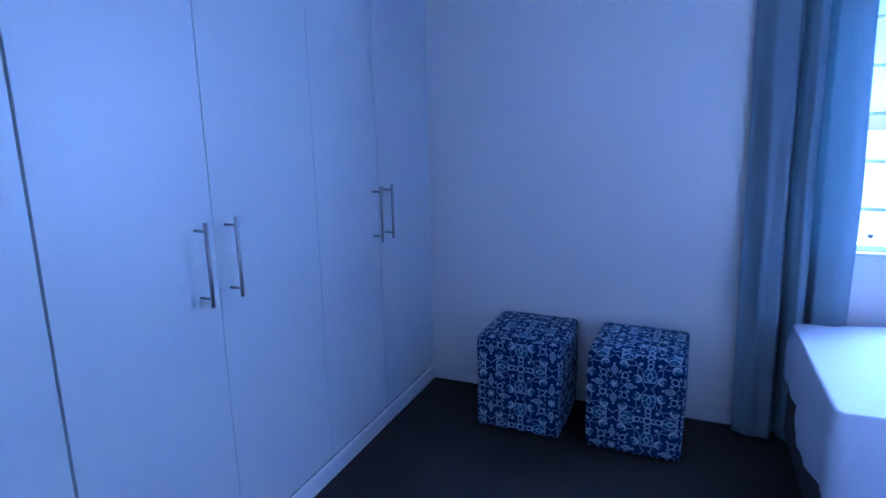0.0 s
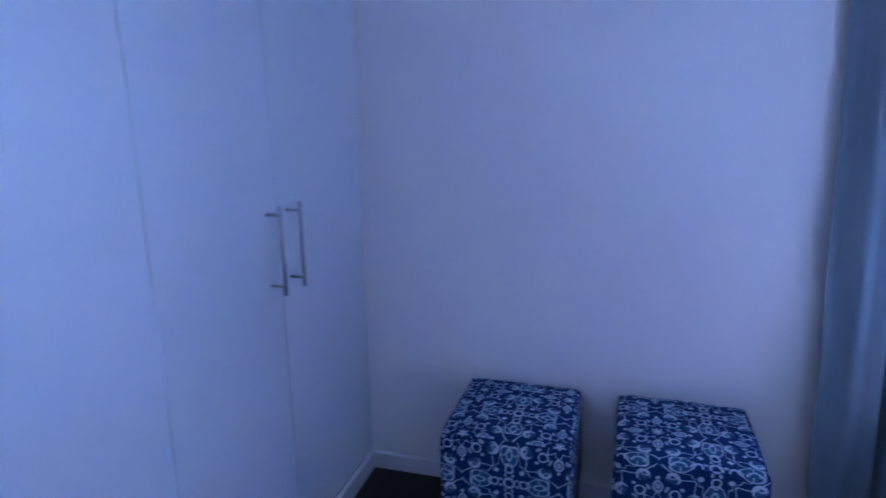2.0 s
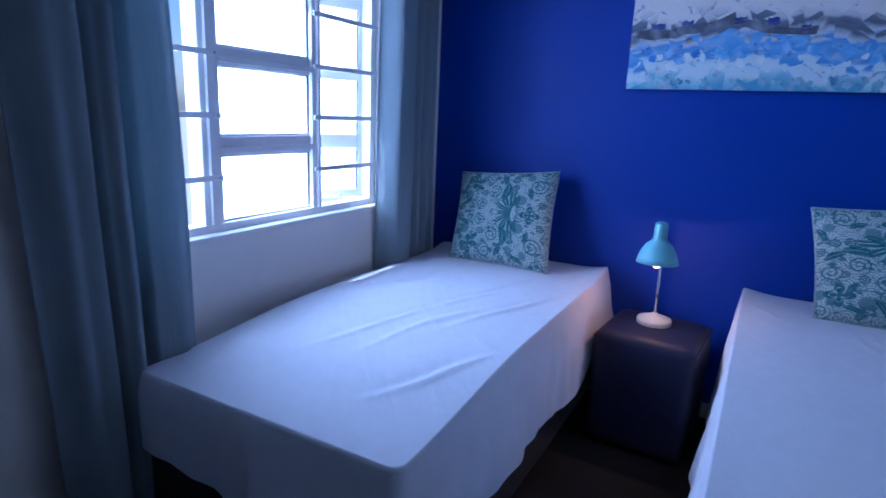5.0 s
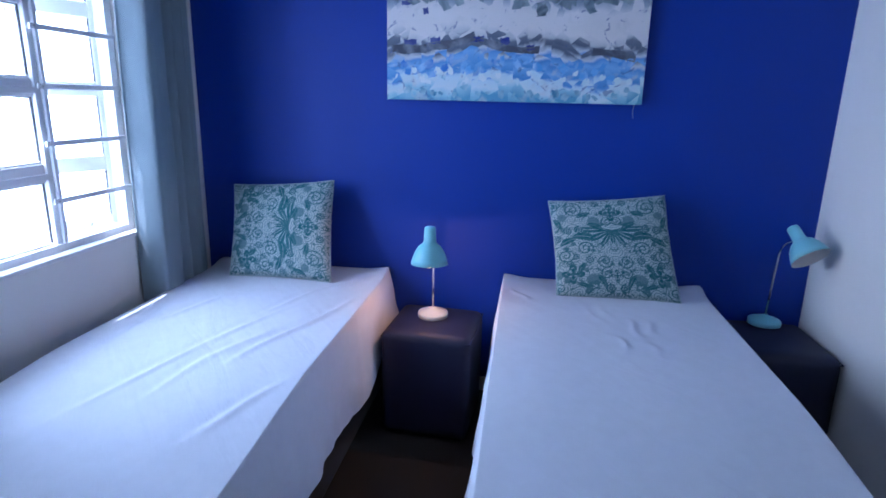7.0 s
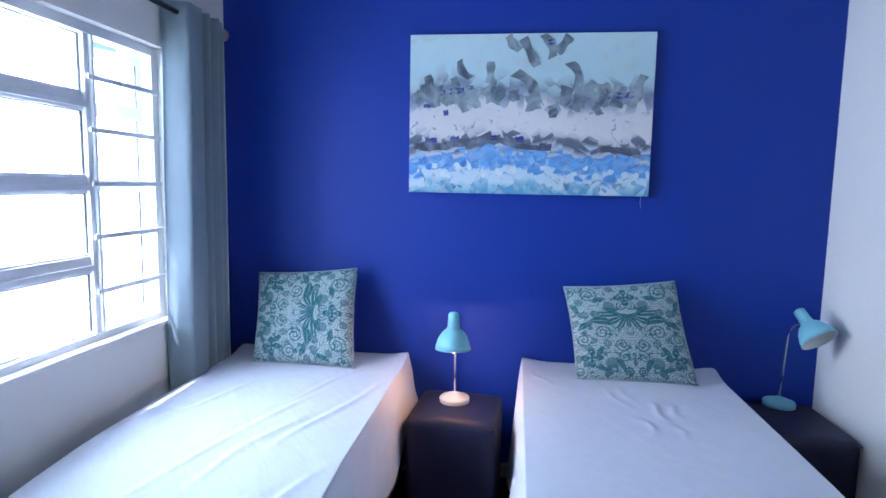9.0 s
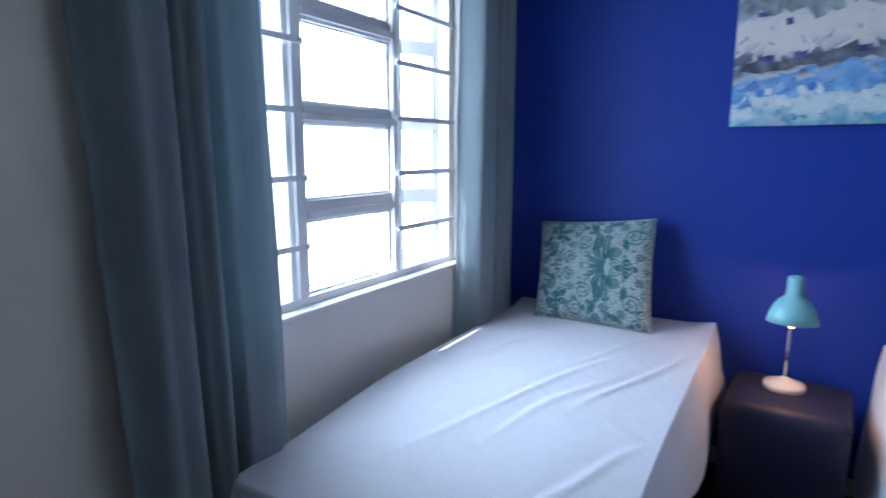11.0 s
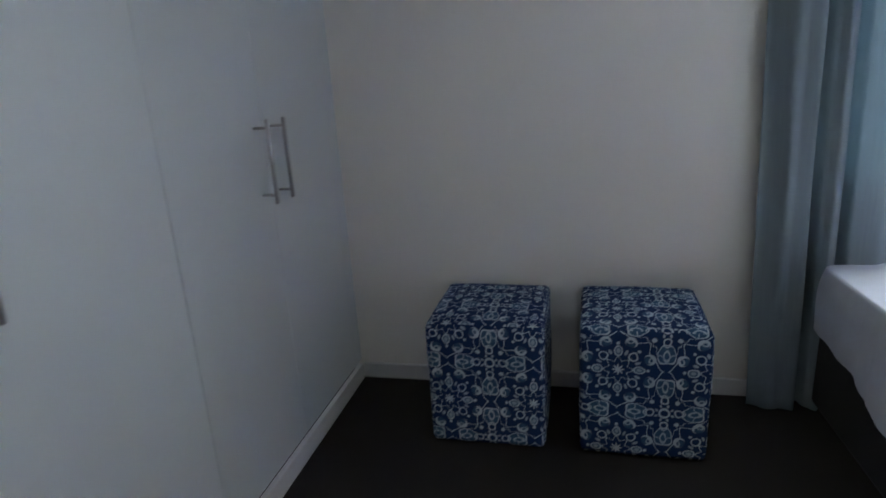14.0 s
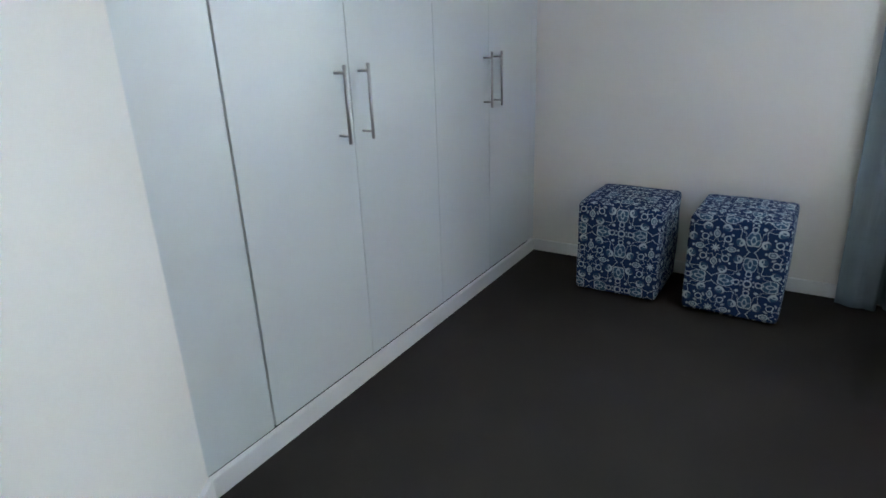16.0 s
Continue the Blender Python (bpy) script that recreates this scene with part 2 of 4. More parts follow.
def damask_cloth():
    """Pale linen woven with a mirrored teal palmette, scrolls, rosettes, thistles and leaves."""
    g = Graph("damask_cloth", 0.85)
    g.b.inputs["Specular IOR Level"].default_value = 0.2
    u, v, _ = g.split(g.coords("UV"))
    wob = g.split(g.noise(g.coords("UV"), 30.0, 1.0)["Color"])
    a = g.math('MULTIPLY_ADD', g.math('SUBTRACT', wob[0], 0.5), 0.004, g.math('ABSOLUTE', u))
    v = g.math('MULTIPLY_ADD', g.math('SUBTRACT', wob[1], 0.5), 0.004, v)
    figures = []

    def about(x, y):
        return polar(g, g.math('SUBTRACT', a, x), g.math('SUBTRACT', v, y))

    def below(x, edge, soft):
        return g.above(g.math('MULTIPLY', x, -1.0), -edge, soft)

    def rosette(x, y, size, petals=8.0):
        r, t = about(x, y)
        rim = g.math('MULTIPLY_ADD', g.math('COSINE', g.math('MULTIPLY', t, petals)), 0.10 * size, 0.9 * size)
        disc = g.above(g.math('SUBTRACT', rim, r), 0.0, 0.001)
        ring = g.band(r, 0.52 * size, 0.0016, 0.0008)
        eye = below(r, 0.16 * size, 0.001)
        figures.append(g.math('MULTIPLY', disc, g.math('SUBTRACT', 1.0, g.math('MAXIMUM', ring, eye))))

    def thistle(x, y, size):
        r, t = about(x, y)
        rim = g.math('MULTIPLY_ADD', g.math('COSINE', g.math('MULTIPLY', t, 13.0)), 0.07 * size, 0.93 * size)
        disc = g.above(g.math('SUBTRACT', rim, r), 0.0, 0.001)
        figures.append(g.math('MULTIPLY', disc, 0.72))

    def spiral(x, y, size, turns, way):
        r, t = about(x, y)
        k = g.math('MULTIPLY_ADD', r, turns / size, g.math('MULTIPLY_ADD', t, way / (2 * math.pi), 10.0))
        line = g.band(g.math('FRACT', k), 0.5, 0.15, 0.05)
        figures.append(g.math('MULTIPLY', line, below(r, size, 0.001)))

    def medallion(x, y, size):
        r, t = about(x, y)
        rim = g.math('MULTIPLY_ADD', g.math('COSINE', g.math('MULTIPLY', t, 4.0)), 0.26 * size, 0.74 * size)
        disc = g.above(g.math('SUBTRACT', rim, r), 0.0, 0.001)
        lace = g.band(g.math('SUBTRACT', g.math('MULTIPLY', rim, 0.62), r), 0.0, 0.0020, 0.0008)
        eyes = below(round_about(g, r, t, 4, 0.33 * size, 0.10 * size, 0.16 * size, math.pi / 4), 1.0, 0.2)
        figures.append(g.math('MULTIPLY', disc, g.math('SUBTRACT', 1.0, g.math('MAXIMUM', lace, eyes))))

    def leaf(x, y, angle, long, wide):
        c, s = math.cos(radians(angle)), math.sin(radians(angle))
        dx, dy = g.math('SUBTRACT', a, x), g.math('SUBTRACT', v, y)
        p = g.math('DIVIDE', g.math('MULTIPLY_ADD', dx, c, g.math('MULTIPLY', dy, s)), long / 2)
        q = g.math('MULTIPLY_ADD', dx, -s, g.math('MULTIPLY', dy, c))
        q = g.math('DIVIDE', g.math('MULTIPLY_ADD', g.math('MULTIPLY', p, p), 0.25 * wide, q), wide / 2)
        w = g.math('SUBTRACT', 1.0, g.math('MULTIPLY', p, p))
        saw = g.math('MULTIPLY_ADD', g.math('PINGPONG', g.math('ADD', p, g.math('MULTIPLY', g.math('ABSOLUTE', q), 0.25)), 0.12), 3.0, 0.70)
        blade = g.above(g.math('SUBTRACT', g.math('MULTIPLY', w, saw), g.math('ABSOLUTE', q)), 0.0, 0.05)
        vein = g.band(q, 0.0, 0.06, 0.04)
        figures.append(g.math('MULTIPLY', blade, g.math('SUBTRACT', 1.0, g.math('MULTIPLY', vein, 0.7))))

    # the palmette: fronds that fan downwards and out
    R, A = polar(g, g.math('MULTIPLY', g.math('SUBTRACT', v, 0.075), -1.0), a)
    reach = g.math('MULTIPLY_ADD', A, 0.040, 0.072)
    frond = g.math('MULTIPLY', g.math('POWER', g.math('ABSOLUTE', g.math('COSINE', g.math('MULTIPLY', A, 5.8))), 0.45), reach)
    fan = g.math('MULTIPLY', g.above(g.math('SUBTRACT', frond, R), 0.0, 0.003), below(A, 1.75, 0.03))
    rib = g.band(g.math('SINE', g.math('MULTIPLY', A, 11.6)), 0.0, 0.30, 0.12)
    figures.append(g.math('MULTIPLY', fan, g.math('SUBTRACT', 1.0, g.math('MULTIPLY', rib, g.above(R, 0.03, 0.01)))))
    for x, y, angle, long, wide in ((0.125, 0.045, 8, 0.120, 0.050), (0.070, 0.098, 30, 0.085, 0.034), (0.205, 0.020, -25, 0.085, 0.034), (0.060, -0.185, 60, 0.090, 0.026),
                                    (0.150, -0.120, -55, 0.070, 0.028), (0.235, 0.120, 70, 0.075, 0.028), (0.120, 0.165, -20, 0.075, 0.026), (0.145, -0.205, 20, 0.070, 0.026)):
        leaf(x, y, angle, long, wide)
    for x, y, size, turns, way in ((0.046, -0.088, 0.036, 2.0, 1.0), (0.128, -0.022, 0.040, 2.2, -1.0), (0.165, 0.195, 0.046, 2.3, 1.0), (0.020, 0.120, 0.026, 1.8, -1.0), (0.215, -0.055, 0.036, 2.0, 1.0), (0.040, -0.150, 0.030, 1.8, -1.0), (0.245, 0.215, 0.034, 2.0, -1.0), (0.245, -0.225, 0.036, 2.0, 1.0)):
        spiral(x, y, size, turns, way)
    for x, y, size in ((0.150, 0.082, 0.021), (0.198, 0.076, 0.021), (0.112, -0.080, 0.020), (0.168, -0.062, 0.016), (0.200, -0.098, 0.018), (0.031, -0.222, 0.023), (0.245, 0.035, 0.018), (0.060, 0.228, 0.020)):
        rosette(x, y, size)
    for x, y, size in ((0.078, 0.125, 0.028), (0.103, -0.178, 0.029), (0.252, -0.155, 0.024), (0.215, 0.150, 0.022)):
        thistle(x, y, size)
    for x, y, size in ((0.0, 0.172, 0.050), (0.188, -0.152, 0.052), (0.0, -0.160, 0.030)):
        medallion(x, y, size)
    # small curls and stems winding between them
    p = g.join(a, v, 0.0)

    def curls(scale, shift, winds, thick):
        c = g.cells(g.join(g.math('ADD', a, shift), g.math('ADD', v, shift * 1.7)), scale, 'F1', 0.8)
        pos = g.split(c["Position"])
        r, t = polar(g, g.math('SUBTRACT', g.math('ADD', a, shift), pos[0]), g.math('SUBTRACT', g.math('ADD', v, shift * 1.7), pos[1]))
        return g.band(g.math('SINE', g.math('MULTIPLY_ADD', r, winds, t)), 0.0, thick, 0.10)
    figures.append(g.math('MULTIPLY', curls(19.0, 3.0, 260.0, 0.34), 0.85))
    tuft = g.above(g.noise(p, 30.0, 1.0, 1.2)["Fac"], 0.63, 0.02)
    figures.append(g.math('MULTIPLY', tuft, 0.9))
    stem = g.band(g.noise(p, 17.0, 1.0, 1.4)["Fac"], 0.49, 0.015, 0.008)
    figures.append(g.math('MULTIPLY', stem, 0.85))
    ink = figures[0]
    for x in figures[1:]:
        ink = g.math('MAXIMUM', ink, x)
    worn = g.noise(p, 60.0, 3.0)["Fac"]
    ink = g.math('MULTIPLY', ink, g.math('MULTIPLY_ADD', worn, 0.4, 0.72))
    g.put(g.b.inputs["Base Color"], g.mix(ink, rgb(0.41, 0.48, 0.49), rgb(0.010, 0.115, 0.135)))
    g.bump(g.math('MULTIPLY_ADD', ink, 0.8, g.noise(g.coords("Object"), 800.0, 1.0)["Fac"]), 0.0009)
    return g.m


def curtain_cloth():
    """Grey-blue cloth with a fine herringbone weave."""
    g = Graph("curtain_cloth", 0.8, 0.1)
    u, v, _ = g.split(g.coords("UV"))
    zig = g.math('PINGPONG', u, 0.012)
    w = g.math('SINE', g.math('MULTIPLY', g.math('ADD', zig, v), 2 * math.pi / 0.0075))
    w = g.math('MULTIPLY_ADD', w, 0.5, 0.5)
    slub = g.noise(g.join(g.math('MULTIPLY', u, 1.0), g.math('MULTIPLY', v, 0.1)), 60.0, 3.0)["Fac"]
    t = g.math('MULTIPLY_ADD', slub, 0.5, g.math('MULTIPLY', w, 0.5))
    g.put(g.b.inputs["Base Color"], g.mix(t, rgb(0.175, 0.225, 0.262), rgb(0.375, 0.455, 0.500)))
    g.bump(w, 0.0012)
    tr = g.n.new("ShaderNodeBsdfTranslucent")
    tr.inputs[0].default_value = rgb(0.38, 0.49, 0.55)
    both = g.n.new("ShaderNodeMixShader")
    both.inputs[0].default_value = 0.20
    g.l.new(g.b.outputs[0], both.inputs[1])
    g.l.new(tr.outputs[0], both.inputs[2])
    g.l.new(both.outputs[0], g.n["Material Output"].inputs[0])
    return g.m


def sheet_cloth():
    g = Graph("bed_linen", 0.9)
    o = g.coords("Object")
    x, y, z = g.split(o)
    d = g.join(g.math('MULTIPLY_ADD', x, 0.9, g.math('MULTIPLY', y, 0.8)), g.math('MULTIPLY_ADD', y, 4.2, g.math('MULTIPLY', x, -3.4)), z)
    f = g.noise(d, 2.2, 4.0, 0.6)["Fac"]
    fine = g.noise(o, 22.0, 4.0)["Fac"]
    tone = g.math('MULTIPLY_ADD', fine, 0.10, 0.92)
    k = g.n.new("ShaderNodeVectorMath"); k.operation = 'SCALE'
    k.inputs[0].default_value = (0.69, 0.71, 0.785)
    g.l.new(tone, k.inputs["Scale"])
    g.l.new(k.outputs[0], g.b.inputs["Base Color"])
    g.bump(g.math('MULTIPLY_ADD', fine, 0.25, f), 0.008, 0.4)
    return g.m


def canvas_paint():
    """An abstract seascape: pale sky, grey crest, white surf, dark line, blue water, pale foam."""
    g = Graph("painted_canvas", 0.55)
    x, y, z = g.split(g.coords("Object"))   # y across, z up, metres from the lower middle
    p = g.join(y, z)
    cell = g.cells(p, 17.0)
    jig = g.split(cell["Color"])
    soft = g.noise(p, 6.0, 4.0)["Fac"]
    wave = g.math('SINE', g.math('MULTIPLY_ADD', y, 5.2, 0.6))
    h = g.math('DIVIDE', z, 0.77)
    h = g.math('MULTIPLY_ADD', g.math('SUBTRACT', jig[0], 0.5), 0.09, h)
    h = g.math('MULTIPLY_ADD', g.math('SUBTRACT', soft, 0.5), 0.16, h)
    h = g.math('MULTIPLY_ADD', wave, -0.018, h)
    col = g.ramp(h, [
        (0.00, rgb(0.13, 0.33, 0.52)), (0.055, rgb(0.34, 0.56, 0.66)), (0.085, rgb(0.60, 0.68, 0.72)),
        (0.135, rgb(0.55, 0.68, 0.76)), (0.155, rgb(0.10, 0.27, 0.62)), (0.215, rgb(0.22, 0.42, 0.72)), (0.25, rgb(0.12, 0.28, 0.62)),
        (0.268, rgb(0.55, 0.58, 0.64)), (0.30, rgb(0.10, 0.12, 0.18)), (0.335, rgb(0.16, 0.18, 0.24)),
        (0.35, rgb(0.50, 0.51, 0.54)), (0.40, rgb(0.68, 0.65, 0.65)), (0.53, rgb(0.67, 0.645, 0.66)),
        (0.58, rgb(0.34, 0.38, 0.46)), (0.64, rgb(0.19, 0.23, 0.34)), (0.69, rgb(0.42, 0.54, 0.57)), (0.74, rgb(0.48, 0.65, 0.68)), (1.0, rgb(0.55, 0.70, 0.72))])
    patch = g.noise(p, 13.0, 3.0, 0.8)["Fac"]
    col = g.mix(g.math('MULTIPLY', g.above(patch, 0.62, 0.05), 0.45), col, rgb(0.56, 0.55, 0.56))
    dark = g.noise(p, 21.0, 2.0, 1.5)["Fac"]
    inside = g.math('MULTIPLY', g.band(h, 0.30, 0.34, 0.06), g.above(dark, 0.66, 0.02))
    col = g.mix(g.math('MULTIPLY', inside, 0.6), col, rgb(0.07, 0.11, 0.30))
    g.put(g.b.inputs["Base Color"], col)
    g.bump(g.math('ADD', patch, jig[1]), 0.002, 0.4)
    return g.m


def stroke_paint(name, dark, light, pale, cover):
    """Brushed-on paint: each stroke between two tones, worn through to a pale one."""
    g = Graph(name, 0.5)
    o = g.coords("Object")
    f = g.noise(o, 13.0, 5.0, 0.5)["Fac"]
    each = g.n.new("ShaderNodeObjectInfo").outputs["Random"]
    base = g.mix(each, rgb(*dark), rgb(*light))
    g.put(g.b.inputs["Base Color"], g.mix(g.math('MULTIPLY', g.above(f, cover, 0.16), 0.85), base, rgb(*pale)))
    g.bump(f, 0.001, 0.4)
    return g.m


def film_label():
    """Worn clear film with a trace of grey print."""
    g = Graph("clear_label", 0.4)
    f = g.noise(g.coords("Object"), 90.0, 3.0)["Fac"]
    g.put(g.b.inputs["Base Color"], g.mix(f, rgb(0.45, 0.52, 0.56), rgb(0.62, 0.66, 0.68)))
    g.put(g.b.inputs["Alpha"], g.math('MULTIPLY_ADD', f, 0.35, 0.10))
    return g.m


def carpet_pile():
    g = Graph("carpet_pile", 1.0)
    g.b.inputs["Specular IOR Level"].default_value = 0.15
    o = g.coords("Object")
    fine = g.noise(o, 420.0, 2.0)["Fac"]
    broad = g.noise(o, 3.0, 4.0)["Fac"]
    t = g.math('MULTIPLY_ADD', fine, 0.75, g.math('MULTIPLY', broad, 0.35))
    g.put(g.b.inputs["Base Color"], g.mix(t, rgb(0.011, 0.0098, 0.009), rgb(0.066, 0.058, 0.053)))
    g.bump(fine, 0.004, 0.9)
    return g.m


WHITE = material("wall_paint", (0.825, 0.795, 0.745), 0.7, grain=0.02, grain_scale=160, stain=0.02, stain_scale=1.3, bump=0.0005)
BLUE = material("blue_wall_paint", (0.003, 0.031, 0.300), 0.6, grain=0.04, grain_scale=160, stain=0.05, stain_scale=1.6, bump=0.0006)
CEIL = material("ceiling_paint", (0.72, 0.72, 0.71), 0.8, grain=0.02, stain=0.02)
MELAMINE = material("white_melamine", (0.645, 0.675, 0.665), 0.36, grain=0.015, grain_scale=500, stain=0.015, stain_scale=3, bump=0.0002)
# near black: gaskets, and shade painted into the wardrobe's gaps
EDGE = material("gasket_and_gap_shade", (0.05, 0.05, 0.055), 0.8)
SKIRT = material("white_gloss_paint", (0.76, 0.755, 0.745), 0.35, grain=0.03, grain_scale=60, stain=0.04, stain_scale=6, bump=0.0003)
STEEL = material("brushed_steel", (0.50, 0.49, 0.48), 0.42, metal=1.0, grain=0.08, grain_scale=700, bump=0.0001)
CHROME = material("chrome", (0.75, 0.76, 0.78), 0.12, metal=1.0)
DARKMETAL = material("dark_metal", (0.06, 0.06, 0.065), 0.35, metal=0.8)
CARPET = carpet_pile()
FRAMEWHITE = material("window_paint", (0.80, 0.805, 0.825), 0.35, grain=0.02, stain=0.03, stain_scale=8)
PANE = glass("window_glass")
OTTO = ornament_cloth()
DAMASK = damask_cloth()
CURTAIN = curtain_cloth()
SHEET = sheet_cloth()
BASECLOTH = material("black_base_cloth", (0.015, 0.014, 0.016), 0.85, grain=0.2, grain_scale=500, stain=0.1, bump=0.0008, sheen=0.1)
LEATHER = material("dark_leatherette", (0.017, 0.019, 0.050), 0.55, spec=0.35, grain=0.12, grain_scale=260, stain=0.12, stain_scale=5, bump=0.0006)
AQUA = material("aqua_enamel", (0.25, 0.55, 0.62), 0.32, grain=0.01, stain=0.03, stain_scale=12)
CREAM = material("cream_enamel", (0.52, 0.51, 0.47), 0.35, grain=0.01, stain=0.03, stain_scale=12)
INNER = material("white_reflector", (0.75, 0.74, 0.72), 0.45)
BULB = glowing("bulb_glow", (1.0, 0.56, 0.20), 5.0)
COLDBULB = material("frosted_bulb", (0.7, 0.7, 0.68), 0.3)
PAINTED = canvas_paint()
STROKE = stroke_paint("grey_stroke", (0.045, 0.065, 0.095), (0.14, 0.19, 0.24), (0.42, 0.49, 0.53), 0.55)
WAVE = stroke_paint("dark_stroke", (0.035, 0.045, 0.075), (0.09, 0.10, 0.14), (0.35, 0.38, 0.44), 0.62)
BLUEDAB = stroke_paint("blue_dab", (0.05, 0.18, 0.58), (0.16, 0.40, 0.75), (0.55, 0.68, 0.78), 0.60)
TEALDAB = stroke_paint("teal_dab", (0.06, 0.20, 0.36), (0.20, 0.42, 0.55), (0.52, 0.66, 0.72), 0.54)
WHITEDAB = stroke_paint("white_dab", (0.52, 0.66, 0.72), (0.72, 0.75, 0.77), (0.76, 0.77, 0.78), 0.60)
DAB = stroke_paint("navy_dab", (0.015, 0.022, 0.20), (0.03, 0.05, 0.26), (0.20, 0.22, 0.40), 0.62)
RAWCANVAS = material("canvas_edge", (0.60, 0.62, 0.66), 0.8, grain=0.05, grain_scale=400, stain=0.08, stain_scale=9)
GROUND = material("pale_paving", (0.52, 0.50, 0.475), 0.9, grain=0.1, grain_scale=40, stain=0.1)
# for the unseen slab added outside to block sun
SUNBLOCK = material("sun_block_board", (0.55, 0.55, 0.55), 0.8, grain=0.05, stain=0.05)
LABEL = film_label()
LINEN = material("linen_edge", (0.34, 0.42, 0.43), 0.85, grain=0.15, grain_scale=300, stain=0.1, stain_scale=30)


# ---- building helpers ----
def link_mesh(name, bm, mat, smooth=False):
    me = bpy.data.meshes.new(name)
    bmesh.ops.recalc_face_normals(bm, faces=bm.faces)
    bm.to_mesh(me)
    bm.free()
    for mt in (mat if isinstance(mat, (list, tuple)) else [mat]):
        me.materials.append(mt)
    if smooth:
        me.polygons.foreach_set("use_smooth", [True] * len(me.polygons))
    return new(name, me)


def part(name, bm, mat, parent, label="", smooth=False):
    ob = link_mesh(name, bm, mat, smooth)
    ob.parent = parent
    return tagged(ob, label)


def box(bm, x0, x1, y0, y1, z0, z1, bevel=0.0, segments=2):
    r = bmesh.ops.create_cube(bm, size=1.0)
    vs = r["verts"]
    for v in vs:
        v.co = Vector(((x0 + x1) / 2 + v.co.x * (x1 - x0), (y0 + y1) / 2 + v.co.y * (y1 - y0), (z0 + z1) / 2 + v.co.z * (z1 - z0)))
    if bevel:
        es = list({e for v in vs for e in v.link_edges})
        bmesh.ops.bevel(bm, geom=es, offset=bevel, segments=segments, profile=0.6, affect='EDGES', clamp_overlap=True)
    return bm


def boxed(*a, **k):
    return box(bmesh.new(), *a, **k)


def tube(bm, points, radius, sides=12):
    """A round bar along the points, capped."""
    rings = []
    pts = [Vector(p) for p in points]
    for i, p in enumerate(pts):
        d = (pts[min(i + 1, len(pts) - 1)] - pts[max(i - 1, 0)]).normalized()
        up = Vector((0, 0, 1)) if abs(d.z) < 0.9 else Vector((1, 0, 0))
        a = d.cross(up).normalized()
        b = d.cross(a)
        rings.append([bm.verts.new(p + radius * (math.cos(t) * a + math.sin(t) * b)) for t in (2 * math.pi * k / sides for k in range(sides))])
    for r, s in zip(rings, rings[1:]):
        for k in range(sides):
            bm.faces.new((r[k], r[(k + 1) % sides], s[(k + 1) % sides], s[k]))
    bm.faces.new(rings[0][::-1])
    bm.faces.new(rings[-1])
    return bm


def lathe(bm, profile, sides=32, m=None):
    """Turns (radius, height) pairs about the z axis."""
    rings = []
    for r, z in profile:
        if r < 1e-5:
            rings.append([bm.verts.new((0, 0, z))])
        else:
            rings.append([bm.verts.new((r * math.cos(2 * math.pi * k / sides), r * math.sin(2 * math.pi * k / sides), z)) for k in range(sides)])
    for a, b in zip(rings, rings[1:]):
        for k in range(sides):
            j = (k + 1) % sides
            if len(a) == 1 and len(b) > 1:
                bm.faces.new((a[0], b[j], b[k]))
            elif len(b) == 1 and len(a) > 1:
                bm.faces.new((a[k], a[j], b[0]))
            elif len(a) > 1:
                bm.faces.new((a[k], a[j], b[j], b[k]))
    if m is not None:
        bm.transform(m)
    return bm


def thing(name, label, category, group="", kind="", at=(0, 0, 0)):
    ob = new(name)
    ob.location = at
    ob.empty_display_size = 0.05
    return tagged(ob, label, category, group, kind)


def structure(name, bm, mat, label, category, smooth=False):
    return tagged(link_mesh(name, bm, mat, smooth), label, category, kind="structure")


# ---- the room ----
EAST, SOUTH, TOP = 3.68, -2.985, 2.62
WX0, WX1, WZ0, WZ1 = 1.86, 3.155, 0.904, 2.08   # the window's opening
ENDX, ENDY = 0.0, -2.447                        # where the wardrobe ends

bm = boxed(-0.75, 3.9, -5.2, 0.0, -0.12, 0.0)
structure("floor", bm, CARPET, "dark charcoal cut-pile carpet wall to wall", "carpet")
bm = boxed(-0.75, 3.9, -5.2, 0.22, TOP, TOP + 0.12)
structure("ceiling", bm, CEIL, "plain white plastered ceiling", "ceiling")

bm = bmesh.new()
box(bm, -0.75, WX0, 0.0, 0.22, 0.0, TOP)
box(bm, WX1, EAST + 0.22, 0.0, 0.22, 0.0, TOP)
box(bm, WX0, WX1, 0.0, 0.22, 0.0, WZ0)
box(bm, WX0, WX1, 0.0, 0.22, WZ1, TOP)
structure("wall_north", bm, WHITE, "white painted plaster wall with a window", "wall")
bm = boxed(EAST, EAST + 0.22, SOUTH - 0.22, 0.0, 0.0, TOP)
structure("wall_east", bm, BLUE, "deep cobalt blue painted feature wall", "wall")
bm = boxed(1.95, EAST, SOUTH - 0.22, SOUTH, 0.0, TOP)
structure("wall_south", bm, WHITE, "white painted plaster wall beside the bed", "wall")
bm = boxed(-0.75, -0.6, -2.60, 0.0, 0.0, TOP)
structure("wall_west", bm, WHITE, "white painted wall behind the wardrobe", "wall")
# the passage by which one enters
bm = boxed(1.95, 2.10, -5.2, SOUTH - 0.22, 0.0, TOP)
structure("wall_passage", bm, WHITE, "white painted wall of the entrance passage", "wall")
bm = boxed(0.40, 0.60, -5.05, -3.455, 0.0, TOP)
structure("wall_passage_side", bm, WHITE, "white painted wall of the entrance passage", "wall")
bm = boxed(0.40, 1.95, -5.2, -5.05, 0.0, TOP)
